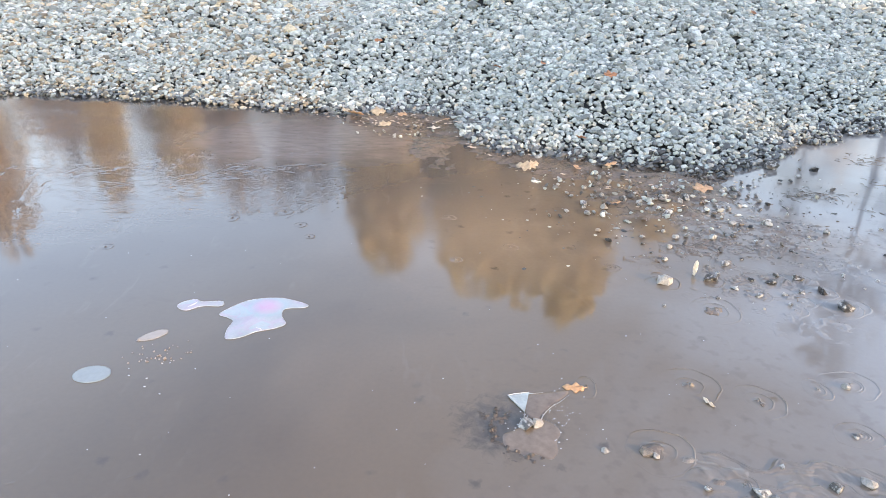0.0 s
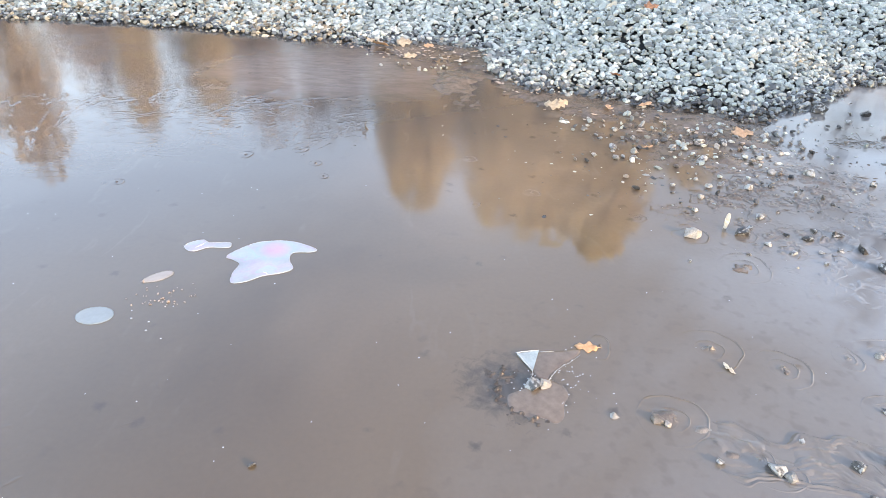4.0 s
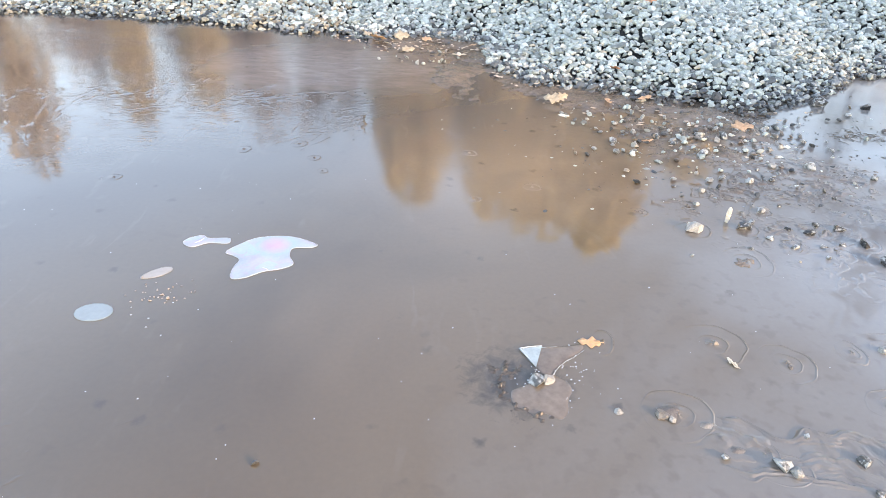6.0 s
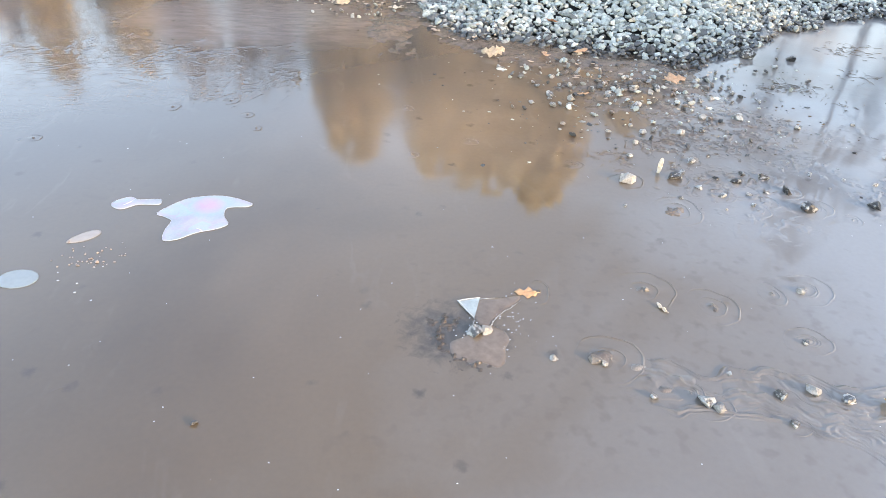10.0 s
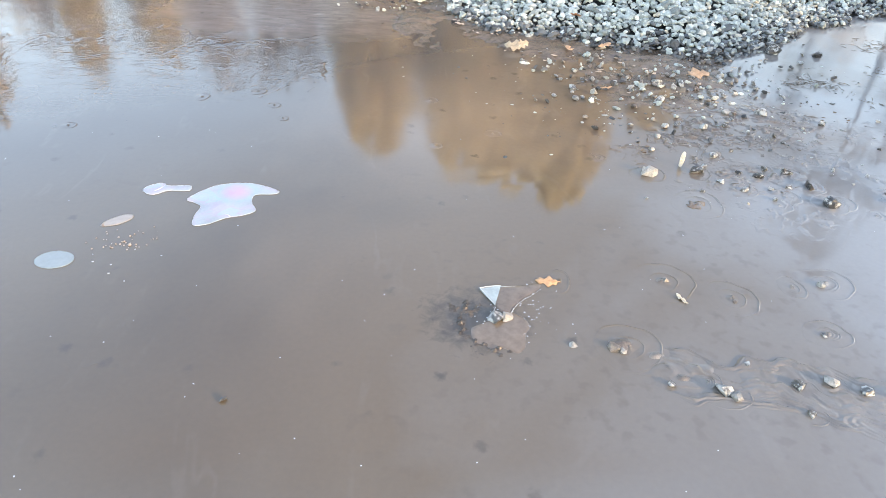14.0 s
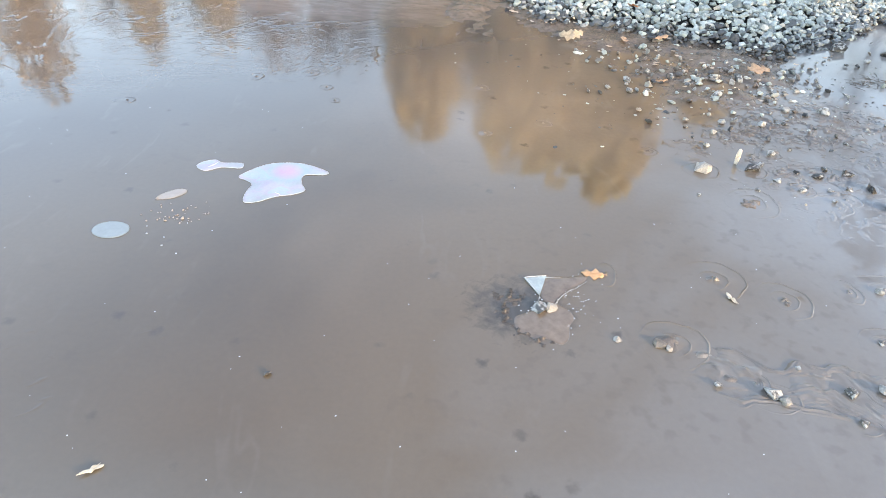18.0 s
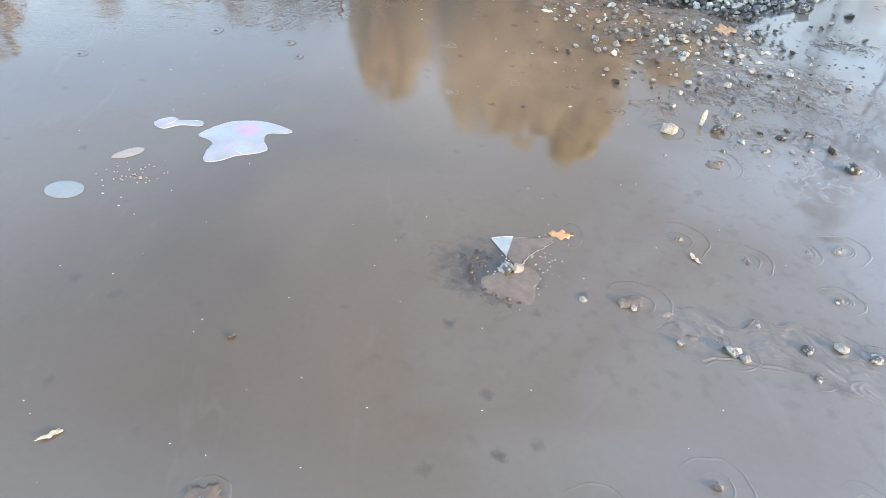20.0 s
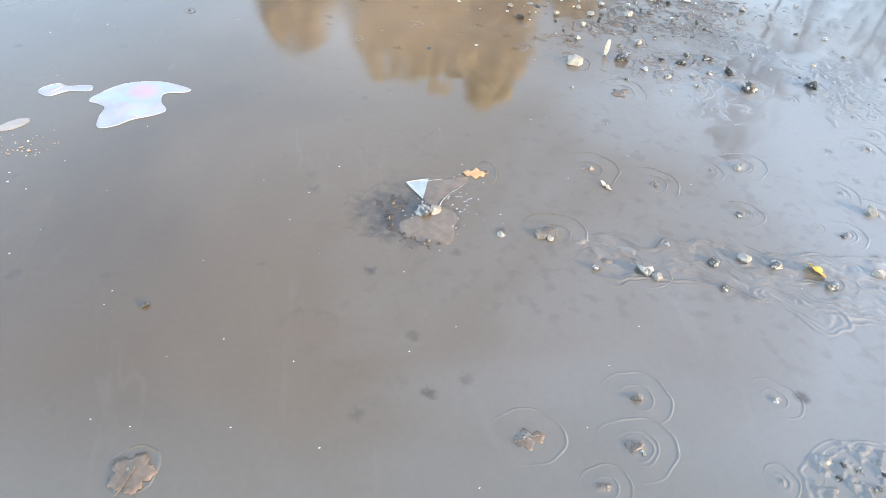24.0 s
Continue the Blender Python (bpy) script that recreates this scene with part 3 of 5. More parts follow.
# ---- trees: those beyond the bank are mirrored in the ice, unseen ones to one side are added to shade the gravel ----
def leaf_cloud(name, centres, count, size, mat, seed):
    """Many small separate leaves round the given clump centres (x, y, z, radius)."""
    rng = np.random.default_rng(seed)
    c = np.array(centres)
    pick = rng.integers(0, len(c), count)
    p = rng.normal(size=(count, 3))
    p *= (rng.uniform(0.1, 1, count) ** 0.5 / np.linalg.norm(p, axis=1))[:, None]
    pos = c[pick, :3] + p * c[pick, 3:4] * (1, 1, 0.8)
    a, b = rng.normal(size=(count, 3)), rng.normal(size=(count, 3))
    a /= np.linalg.norm(a, axis=1)[:, None]
    b -= a * (a * b).sum(1)[:, None]
    b /= np.linalg.norm(b, axis=1)[:, None]
    s = (size * rng.uniform(0.6, 1.4, count))[:, None]
    v = np.stack([pos - a * s, pos + b * s * 0.5, pos + a * s, pos - b * s * 0.5], 1).reshape(-1, 3)
    f = np.arange(count * 4).reshape(-1, 4)
    return mesh_from(name, v, f, mat)


def tree(x, y, height, spread, mat_leaf, bark, label, seed, leaves=5000, leaf=0.09, low=0.3, limbs=13, dome=None, hang=0.0, girth=1.0):
    rng = random.Random(seed)
    z0 = float(bank_height(np.array([min(max(x, -14), 14)]), np.array([min(y, 12)]))[0]) - 0.1 if y > 5 else 0.0
    t = thing("tree", x, y, z0, label, "tree", "trees round the puddle")
    r0 = (0.012 * height + 0.05) * girth
    trunk = [(rng.gauss(0, 0.012) * height * k, rng.gauss(0, 0.012) * height * k + hang * k, height * 0.92 * k) for k in (0, 0.12, 0.3, 0.5, 0.7, 0.86, 1)]
    bm = tube(trunk, [r0 * 1.3, r0, r0 * 0.85, r0 * 0.6, r0 * 0.4, r0 * 0.2, 0.012], 8)
    part("trunk", bm, bark, t)
    centres = [] if dome else [(trunk[-1][0], trunk[-1][1], height * 0.93, spread * 0.3)]
    for i in range(limbs):
        k = low + (0.9 - low) * (i + rng.random()) / limbs
        a = i * 2.4 + rng.uniform(-0.4, 0.4)
        ln = spread * (1.15 - 0.75 * k) * rng.uniform(0.7, 1.15)
        s = Vector((0, hang * k, height * 0.92 * k))
        d = Vector((math.cos(a), math.sin(a), rng.uniform(0.35, 0.9)))
        pts = [s, s + d * ln * 0.4 + Vector((0, 0, 0.02)), s + d * ln * 0.75 + Vector((0, 0, 0.12 * ln)), s + d * ln + Vector((0, 0, 0.3 * ln))]
        rr = r0 * (0.55 - 0.4 * k)
        lb = tube(pts, [rr, rr * 0.7, rr * 0.4, 0.008], 5)
        for _ in range(7):
            j = rng.uniform(0.3, 1.0)
            p = pts[0].lerp(pts[-1], j)
            e = p + Vector((rng.gauss(0, 1), rng.gauss(0, 1), rng.uniform(0.2, 1.3))) * ln * 0.33
            mid = p.lerp(e, 0.5) + Vector((rng.gauss(0, 0.05), rng.gauss(0, 0.05), 0))
            join(lb, tube([p, mid, e], [rr * 0.35 + 0.006, rr * 0.2 + 0.005, 0.004], 4))
            centres.append((*e, ln * rng.uniform(0.16, 0.34)))
        part("limb", lb, bark, t)
    if dome:
        # a full rounded crown: clumps spread through an ellipsoid of half-width and half-height dome
        for _ in range(700):
            v = Vector((rng.gauss(0, 1), rng.gauss(0, 1), rng.gauss(0, 1))).normalized() * rng.uniform(0.25, 1.06)
            centres.append((v.x * dome[0], v.y * dome[0] * 0.8 + hang, height - dome[1] + v.z * dome[1], dome[0] * rng.uniform(0.08, 0.2)))
    if leaves:
        part("crown", leaf_cloud("crown", centres, leaves, leaf, mat_leaf, seed), None, t)
    return t


TAN = "young tree with dry tan leaves behind the gravel bank"
BROWN = "slender tree with brown winter leaves behind the gravel bank"
BARE = "bare dark-twigged tree behind the gravel bank"
tree(3.0, 14.3, 6.25, 0.9, tan_leaf_mat, bark_mat, TAN, 11, 20000, 0.1, 0.1, 18, (0.95, 3.0))
tree(1.75, 14.5, 5.95, 0.9, tan_leaf_mat, bark_mat, TAN, 26, 20000, 0.1, 0.1, 18, (1.1, 2.9))
tree(0.6, 14.4, 5.45, 0.8, tan_leaf_mat, bark_mat, TAN, 12, 17000, 0.1, 0.1, 18, (0.85, 2.6))
tree(-1.3, 14.3, 4.95, 0.8, tan_leaf_mat, bark_mat, TAN, 13, 17000, 0.1, 0.08, 14, (0.95, 2.4))
tree(4.9, 14.8, 4.3, 0.8, tan_leaf_mat, bark_mat, TAN, 24, 9000, 0.1, 0.08, 14, (0.85, 2.0))
tree(-7.35, 14.3, 3.4, 0.4, tan_leaf_mat, bark_mat, TAN, 14, 9000, 0.09, 0.1, 13, (0.42, 1.6))
tree(-9.75, 13.9, 4.6, 0.7, brown_leaf_mat, bark_mat, BROWN, 15, 2600, 0.09, 0.12, 13, (0.75, 2.0))
tree(-5.85, 14.6, 3.2, 0.4, tan_leaf_mat, bark_mat, TAN, 16, 9000, 0.08, 0.1, 13, (0.5, 1.5))
DULL = "dull grey-brown winter tree behind the gravel bank"
tree(-4.7, 15.0, 4.0, 0.8, grey_leaf_mat, pale_bark_mat, DULL, 17, 1200, 0.08, 0.1, 13, (0.85, 1.9))
tree(-3.7, 15.3, 4.2, 0.9, grey_leaf_mat, pale_bark_mat, DULL, 21, 1300, 0.08, 0.1, 13, (0.8, 2.0))
tree(-2.8, 14.7, 3.5, 0.8, grey_leaf_mat, pale_bark_mat, DULL, 22, 1000, 0.08, 0.1, 13, (0.6, 1.7))
tree(-0.35, 15.0, 4.5, 0.5, grey_leaf_mat, pale_bark_mat, DULL, 30, 1500, 0.08, 0.1, 13, (0.6, 2.1))
tree(-6.6, 15.4, 3.5, 0.4, grey_leaf_mat, pale_bark_mat, DULL, 32, 1000, 0.08, 0.1, 10, (0.8, 1.7))
tree(-5.3, 15.6, 3.6, 0.4, grey_leaf_mat, pale_bark_mat, DULL, 33, 1100, 0.08, 0.1, 10, (0.8, 1.8))
tree(-8.2, 14.0, 2.0, 0.4, grey_leaf_mat, pale_bark_mat, DULL, 31, 1500, 0.08, 0.1, 10, (0.85, 0.95))
tree(-8.6, 15.2, 3.5, 0.6, grey_leaf_mat, pale_bark_mat, DULL, 29, 800, 0.08, 0.1, 13, (0.7, 1.7))
tree(4.6, 15.2, 3.6, 0.9, grey_leaf_mat, pale_bark_mat, DULL, 23, 3000, 0.08, 0.1)
tree(9.5, 14.4, 8.4, 1.2, dark_twig_mat, grey_bark_mat, BARE, 18, 2200, 0.06, 0.5, limbs=20, girth=0.65)
tree(12.0, 14.2, 6.6, 1.3, dark_twig_mat, grey_bark_mat, BARE, 25, 1500, 0.05, 0.3, limbs=18, girth=0.65)
tree(8.1, 14.9, 5.2, 0.7, dark_twig_mat, grey_bark_mat, BARE, 27, 500, 0.05, 0.3, limbs=14, girth=0.65)
tree(11.2, 15.6, 5.8, 0.9, dark_twig_mat, grey_bark_mat, BARE, 28, 900, 0.05, 0.3, limbs=14, girth=0.45)
tree(6.0, 16.5, 5.0, 1.4, dark_twig_mat, grey_bark_mat, BARE, 19, 900, 0.06, limbs=18, girth=0.65)
# unseen wall, added on the sun's side to hold back low light
wall = bmesh.new()
bmesh.ops.create_cube(wall, size=1.0, matrix=pose(14, -13.5, 1.2) @ Matrix.Diagonal((0.3, 45, 3.0, 1)))
bmesh.ops.bevel(wall, geom=wall.edges[:], offset=0.02, segments=1, affect="EDGES")
me = bpy.data.meshes.new("added_wall_east")
wall.to_mesh(me)
wall.free()
me.materials.append(earth_mat)
tagged(new("added_wall_east", me), "unseen plain wall added on the sunny side", "wall", kind="structure")
# unseen crowns, added and placed along the sun's rays to dapple the gravel
SHADE = "tall leafy tree, unseen, added to dapple the gravel with shade"
for i, (x, y, h, half, high, hang) in enumerate([(11.4, 3.2, 6.4, 1.5, 2.2, 0), (11.4, 1.0, 6.3, 1.5, 2.1, 0), (11.4, -1.0, 6.6, 1.4, 1.75, 0), (11.4, -3.0, 7.6, 1.8, 1.7, -0.7), (11.4, -1.6, 3.65, 0.95, 0.6, 0)]):
    tree(x, y, h, 1.0, shade_leaf_mat, bark_mat, SHADE, 40 + i, 5600 if h > 4 else 700, 0.12, 0.75, 10, (half, high), hang)


def brush():
    """Low brown winter thicket along the horizon."""
    rng = np.random.default_rng(5)
    cs = []
    for i in range(260):
        deg = -75 + 150 * i / 259 + rng.uniform(-0.6, 0.6)
        a, dd = radians(deg), rng.uniform(23, 34)
        hgt = (rng.uniform(5.0, 8.0) if deg < -4 else rng.uniform(4.0, 6.5) if deg > 18 else rng.uniform(2.0, 4.0)) * (0.7 + 0.3 * math.sin(deg * 0.9))
        for k in range(7):
            cs.append((dd * math.sin(a) + rng.normal() * 0.6, dd * math.cos(a) + rng.normal() * 0.6, 1.0 + hgt * (k + 0.4) / 7, 0.8))
    tagged(new("far_thicket", leaf_cloud("far_thicket", cs, 55000, 0.15, pale_twig_mat, 6)), "pale brown winter thicket along the horizon", "woods", kind="stuff")


brush()


# ---- things on and in the ice ----
def leaf_mesh(kind, length, seed, press=1.0):
    """A curled dead leaf lying flat, along +x from its stem; real thickness."""
    rng = random.Random(seed)
    k = 44
    pts = []
    for i in range(k):
        a = 2 * math.pi * i / k
        side = abs(math.sin(a))
        if kind == "oak":
            lobes = 1 + 0.42 * math.cos(7 * a + 0.4) * side
            pts.append((0.5 * math.cos(a), 0.25 * math.sin(a) * lobes * (1.1 - 0.35 * math.cos(a)) ))
        elif kind == "maple":
            lobes = 0.62 + 0.3 * abs(math.cos(2.5 * a)) ** 0.8 + 0.06 * math.cos(15 * a)
            pts.append((0.5 * math.cos(a) * lobes * 1.2, 0.5 * math.sin(a) * lobes * 1.2))
        else:
            pts.append((0.5 * math.cos(a), 0.13 * math.sin(a) * (1 + 0.2 * math.cos(a))))
    o = np.array(pts) * length
    o += np.array([[rng.gauss(0, 0.008), rng.gauss(0, 0.008)] for _ in range(k)]) * length
    bm = bmesh.new()
    curl = rng.uniform(0.12, 0.3) * press
    sets = []
    for dz in (0.0006, -0.0006):
        rings = []
        for f in (1.0, 0.66, 0.33):
            rings.append([bm.verts.new((x * f, y * f, dz + 0.004 * press + curl * ((x * f) ** 2 * 0.5 + (y * f) ** 2 * 2.0) / length
                                        + 0.004 * press * f * math.sin(3 * math.atan2(y, x) + seed))) for x, y in o])
        c = bm.verts.new((0, 0, dz + 0.002))
        for a, b in zip(rings, rings[1:]):
            for i in range(k):
                q = (a[i], a[(i + 1) % k], b[(i + 1) % k], b[i])
                bm.faces.new(q if dz > 0 else q[::-1])
        for i in range(k):
            q = (rings[-1][i], rings[-1][(i + 1) % k], c)
            bm.faces.new(q if dz > 0 else q[::-1])
        sets.append(rings[0])
    for i in range(k):
        bm.faces.new((sets[0][(i + 1) % k], sets[0][i], sets[1][i], sets[1][(i + 1) % k]))
    return bm


def leaf(kind, x, y, z, length, turn, mat, label, seed, tilt=0.0, lean=0.0):
    t = thing("leaf", x, y, z, label, "leaf", "fallen leaves")
    t.matrix_basis = pose(x, y, z, tilt, lean, turn)
    part("blade", leaf_mesh(kind, length, seed, 0.2 if mat in (sunk_leaf_mat, flat_leaf_mat) else 1.0), mat, t)
    s = length
    part("stem", tube([(-0.62 * s, 0.02 * s, 0.006), (-0.45 * s, 0, 0.005), (0, 0, 0.005), (0.4 * s, 0, 0.014)],
                      [0.0012, 0.0014, 0.0012, 0.0006], 5), mat, t)
    return t


leaf("oak", 0.515, 2.145, 0.001, 0.085, 175, flat_leaf_mat, "tan oak leaf frozen flat on the ice beside the broken hole", 1)
leaf("slim", 1.01, 2.07, 0.002, 0.055, 120, pale_leaf_mat, "small pale curled leaf lying on the ice", 2)
leaf("slim", 1.30, 3.14, 0.03, 0.085, 60, pale_leaf_mat, "pale leaf standing upright among stones in the ice", 3, 15, -65)
leaf("oak", 1.75, 4.37, 0.02, 0.16, 20, oak_mat, "large tan oak leaf on the muddy shore", 4, 14)
leaf("oak", 0.57, 4.72, 0.03, 0.12, 165, cream_leaf_mat, "crumpled pale leaf at the edge of the gravel", 5, -38)
leaf("oak", 0.64, 4.75, 0.035, 0.10, 40, cream_leaf_mat, "crumpled pale leaf at the edge of the gravel", 6, 40)
leaf("slim", 1.21, 4.79, 0.04, 0.12, 35, oak_mat, "tan leaf lying on the lowest gravel stones", 7, 12)
leaf("slim", 1.10, 4.08, 0.012, 0.07, 15, oak_mat, "tan leaf among pebbles on wet mud", 8)
leaf("oak", 0.95, 4.72, 0.03, 0.09, 100, oak_mat, "tan leaf lying on the lowest gravel stones", 9, 12)
leaf("oak", -0.10, 5.74, 0.01, 0.11, 10, pale_leaf_mat, "pale leaf on mud beside the gravel", 10)
leaf("oak", -0.62, 6.13, 0.045, 0.14, 20, cream_leaf_mat, "pale leaf on the waterline stones", 11, 38)
leaf("oak", -0.82, 6.05, 0.04, 0.16, 150, oak_mat, "tan leaf on the waterline stones", 12, 28)
leaf("oak", -0.53, 5.8, 0.02, 0.11, 20, cream_leaf_mat, "pale leaf on mud beside the gravel", 13, 25)
for n, (x, y, z, s, turn) in enumerate([(-0.92, 6.16, 0.04, 0.1, 60), (-0.7, 6.06, 0.03, 0.09, 110), (-0.4, 6.1, 0.03, 0.09, 15), (-0.3, 6.22, 0.06, 0.08, 75), (-0.72, 5.95, 0.02, 0.08, 140), (0.0, 5.98, 0.03, 0.07, 30)]):
    leaf(("oak", "slim")[n % 2], x, y, z, s, turn, (cream_leaf_mat, oak_mat)[n % 3 == 2], "dry leaf washed up on the waterline stones", 60 + n, 22)
leaf("oak", 1.27, 2.76, 0.0, 0.10, 30, sunk_leaf_mat, "reddish-brown leaf frozen into the ice", 14)
leaf("maple", -0.445, 0.965, 0.0, 0.1, 70, sunk_leaf_mat, "brown maple leaf frozen just under the ice", 15)
leaf("oak", 0.525, 1.015, 0.0, 0.085, 12, sunk_leaf_mat, "dark curled leaf with a long stem frozen in the ice", 16)
leaf("slim", -0.88, 1.11, 0.002, 0.06, 40, pale_leaf_mat, "long pale leaf lying on the ice", 17)
for n, (x, y, z, s, turn) in enumerate([(1.33, 5.65, 0.52, 0.12, 20), (0.83, 6.07, 0.52, 0.08, 70), (0.46, 6.48, 0.41, 0.09, 130), (3.08, 7.3, 0.86, 0.09, 40), (-0.7, 7.05, 0.53, 0.08, 10), (1.03, 5.08, 0.15, 0.08, 150)]):
    leaf("oak", x, y, z, s, turn, rust_leaf_mat, "rust-coloured dead leaf lying on the gravel slope", 40 + n, 30)
leaf("maple", 1.61, 1.595, 0.014, 0.066, 110, yellow_leaf_mat, "yellow leaf standing among stones in the ice", 18, 30)


def rock(x, y, size, mat, label, seed, sink=0.35, flat=0.7, name="rock"):
    """A single broken stone frozen into the ice."""
    rng = random.Random(seed)
    v, f = stone_shape(500 + seed, flat, rng.uniform(1.15, 1.5), 14)
    bm = bmesh.new()
    vs = [bm.verts.new(p * size * 0.5) for p in v]
    for a in f:
        bm.faces.new([vs[i] for i in a])
    bmesh.ops.subdivide_edges(bm, edges=bm.edges[:], cuts=2, use_grid_fill=True, smooth=0.12)
    for q in bm.verts:
        u = q.co / size
        q.co += u.normalized() * size * 0.045 * noise.fractal(u * 5.0 + Vector((seed, 0, 0)), 0.8, 2.1, 3)
    me = bpy.data.meshes.new(name)
    bm.to_mesh(me)
    bm.free()
    me.materials.append(mat)
    ob = new(name, me)
    ob.matrix_basis = pose(x, y, size * 0.5 * flat * (1 - 2 * sink), rng.uniform(-20, 20), rng.uniform(-20, 20), rng.uniform(0, 360))
    return tagged(ob, label, "stone", "stones frozen in the ice")


GREYR = "grey broken stone frozen into the ice"
DARKR = "dark wet stone frozen into the ice"
SILTR = "silt-covered stone just breaking through the ice"
PALER = "pale broken stone frozen into the ice"
SHORE_ROCKS = [(0.89, 4.07, 0.05, 0), (1.01, 4.01, 0.06, 2), (1.39, 3.94, 0.055, 0), (0.76, 3.95, 0.03, 2), (1.44, 4.22, 0.07, 0),
               (1.58, 4.21, 0.07, 0), (1.53, 4.16, 0.05, 2), (1.29, 3.67, 0.032, 2), (1.55, 3.59, 0.05, 0), (1.75, 3.81, 0.05, 2),
               (1.68, 3.63, 0.035, 0), (1.9, 4.1, 0.035, 2), (2.01, 4.05, 0.038, 1), (1.96, 3.82, 0.07, 0), (1.84, 3.76, 0.04, 1),
               (2.75, 4.89, 0.075, 1), (2.26, 3.71, 0.05, 0), (2.44, 4.93, 0.13, 1)]
FIELD_ROCKS = [(1.26, 3.45, 0.035, 2), (1.11, 3.03, 0.078, 2), (1.36, 3.06, 0.066, 0), (1.82, 3.1, 0.06, 1), (1.66, 3.05, 0.05, 1),
               (1.5, 3.25, 0.045, 0), (1.54, 2.91, 0.035, 0), (1.88, 2.97, 0.07, 1), (1.91, 2.81, 0.082, 1), (2.25, 2.85, 0.065, 1),
               (1.71, 3.13, 0.045, 1), (2.24, 2.33, 0.024, 2), (1.66, 2.83, 0.03, 0)]
RIDGE_ROCKS = [(1.02, 1.62, 0.065, 0), (1.05, 1.59, 0.046, 2), (1.385, 1.67, 0.05, 2), (1.28, 1.65, 0.045, 0), (1.27, 1.53, 0.032, 0),
               (1.49, 1.63, 0.045, 0), (0.86, 1.63, 0.03, 0), (1.64, 1.54, 0.05, 0), (1.84, 1.58, 0.05, 2), (2, 1.91, 0.055, 2),
               (1.59, 2.19, 0.038, 2), (1.14, 1.74, 0.022, 0), (0.98, 2.18, 0.03, 3), (0.71, 1.8, 0.05, 3), (0.735, 1.775, 0.026, 2),
               (1.47, 1.9, 0.022, 0), (1.82, 1.78, 0.02, 0), (1.21, 2.07, 0.02, 3), (-0.53, 1.5, 0.028, 4)]
NEAR_ROCKS = [(1.33, 0.9, 0.026, 1), (1.3, 0.865, 0.02, 1), (1.365, 0.885, 0.018, 0), (1.39, 0.83, 0.022, 0), (1.43, 0.87, 0.022, 1),
              (0.84, 1.12, 0.032, 3), (0.79, 0.98, 0.04, 3), (0.81, 0.96, 0.02, 0), (1.24, 1.1, 0.018, 0)]
ROCKS = SHORE_ROCKS + FIELD_ROCKS + RIDGE_ROCKS + NEAR_ROCKS
scatter = random.Random(64)
while len(ROCKS) < 100:
    x, y = scatter.gauss(1.75, 0.4), scatter.uniform(2.75, 4.1)
    if x > 0.9 and all(math.hypot(x - a, y - b) > 0.09 for a, b, *_ in ROCKS):
        ROCKS.append((x, y, scatter.uniform(0.014, 0.034), scatter.choice((0, 0, 1, 2))))
for i, (x, y, s, k) in enumerate(ROCKS):
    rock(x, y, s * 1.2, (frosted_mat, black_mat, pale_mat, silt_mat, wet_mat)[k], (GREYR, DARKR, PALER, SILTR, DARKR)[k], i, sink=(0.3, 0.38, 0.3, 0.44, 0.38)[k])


def ring_patch(w, deep, count, seed, wobble=0.1):
    """A flat lens of ice with a crisp rim, inner ripples and a low knob over its stone; it thins out into the sheet."""
    rng = random.Random(seed)
    ph = [rng.uniform(0, 6.28) for _ in range(6)]
    k, half = 80, w / 2
    rims = [(1.0, 0.0024, 0.0034)] + [(0.5 - 0.13 * j + rng.uniform(-0.05, 0.05), 0.0017, 0.0026) for j in range(count - 1)]
    radii = {0.03, 0.08, 0.13, 0.19, 0.265, 0.9, 1.12}
    for r, _, wd in rims:
        radii |= {max(0.02, r + u * wd / half) for u in (-2.2, -1.5, -1.0, -0.6, -0.3, 0, 0.3, 0.6, 1.0, 1.5, 2.2)}
    rows = []
    for q in sorted(radii):
        row = []
        for i in range(k):
            a = 2 * math.pi * i / k
            out = 1 + wobble * (0.5 * math.sin(2 * a + ph[0]) + 0.4 * math.sin(3 * a + ph[1]) + 0.2 * math.sin(5 * a + ph[2]) + 0.12 * math.sin(9 * a + ph[3]))
            z = 0.0009 * (1 - q ** 4) + 0.0055 * math.exp(-(q / 0.13) ** 2) * (1 + 0.4 * math.sin(3 * a + ph[5]))
            for j, (r, hh, wd) in enumerate(rims):
                lift = 0.45 + 0.55 * math.cos(a - 0.2 - 0.4 * math.sin(ph[4] + j))
                z += hh * max(0.12, lift) * math.exp(-((q - r * (1 + (0.02 * math.sin(4 * a + ph[j % 6]) if j else 0))) * half / wd) ** 2)
            bend = out ** min(1.0, q * 1.2)
            row.append((q * half * math.cos(a) * bend, q * deep / 2 * math.sin(a) * bend, z - 0.0003 - (0.002 if q > 1.1 else 0)))
        rows.append((q, row))
    made = []
    for name, lo, hi in (("knob", -1, 0.27), ("film", 0.26, 0.9), ("rim", 0.9, 2)):
        bm = bmesh.new()
        vs = [[bm.verts.new(p) for p in row] for q, row in rows if lo <= q <= hi]
        if lo < 0:
            top = bm.verts.new((0, 0, 0.006))
            for i in range(k):
                bm.faces.new((vs[0][i], vs[0][(i + 1) % k], top))
        for a, b in zip(vs, vs[1:]):
            for i in range(k):
                bm.faces.new((a[i], b[i], b[(i + 1) % k], a[(i + 1) % k]))
        for f in bm.faces:
            f.normal_update()
            if f.normal.z < 0:
                f.normal_flip()
        made.append((name, bm))
    return made


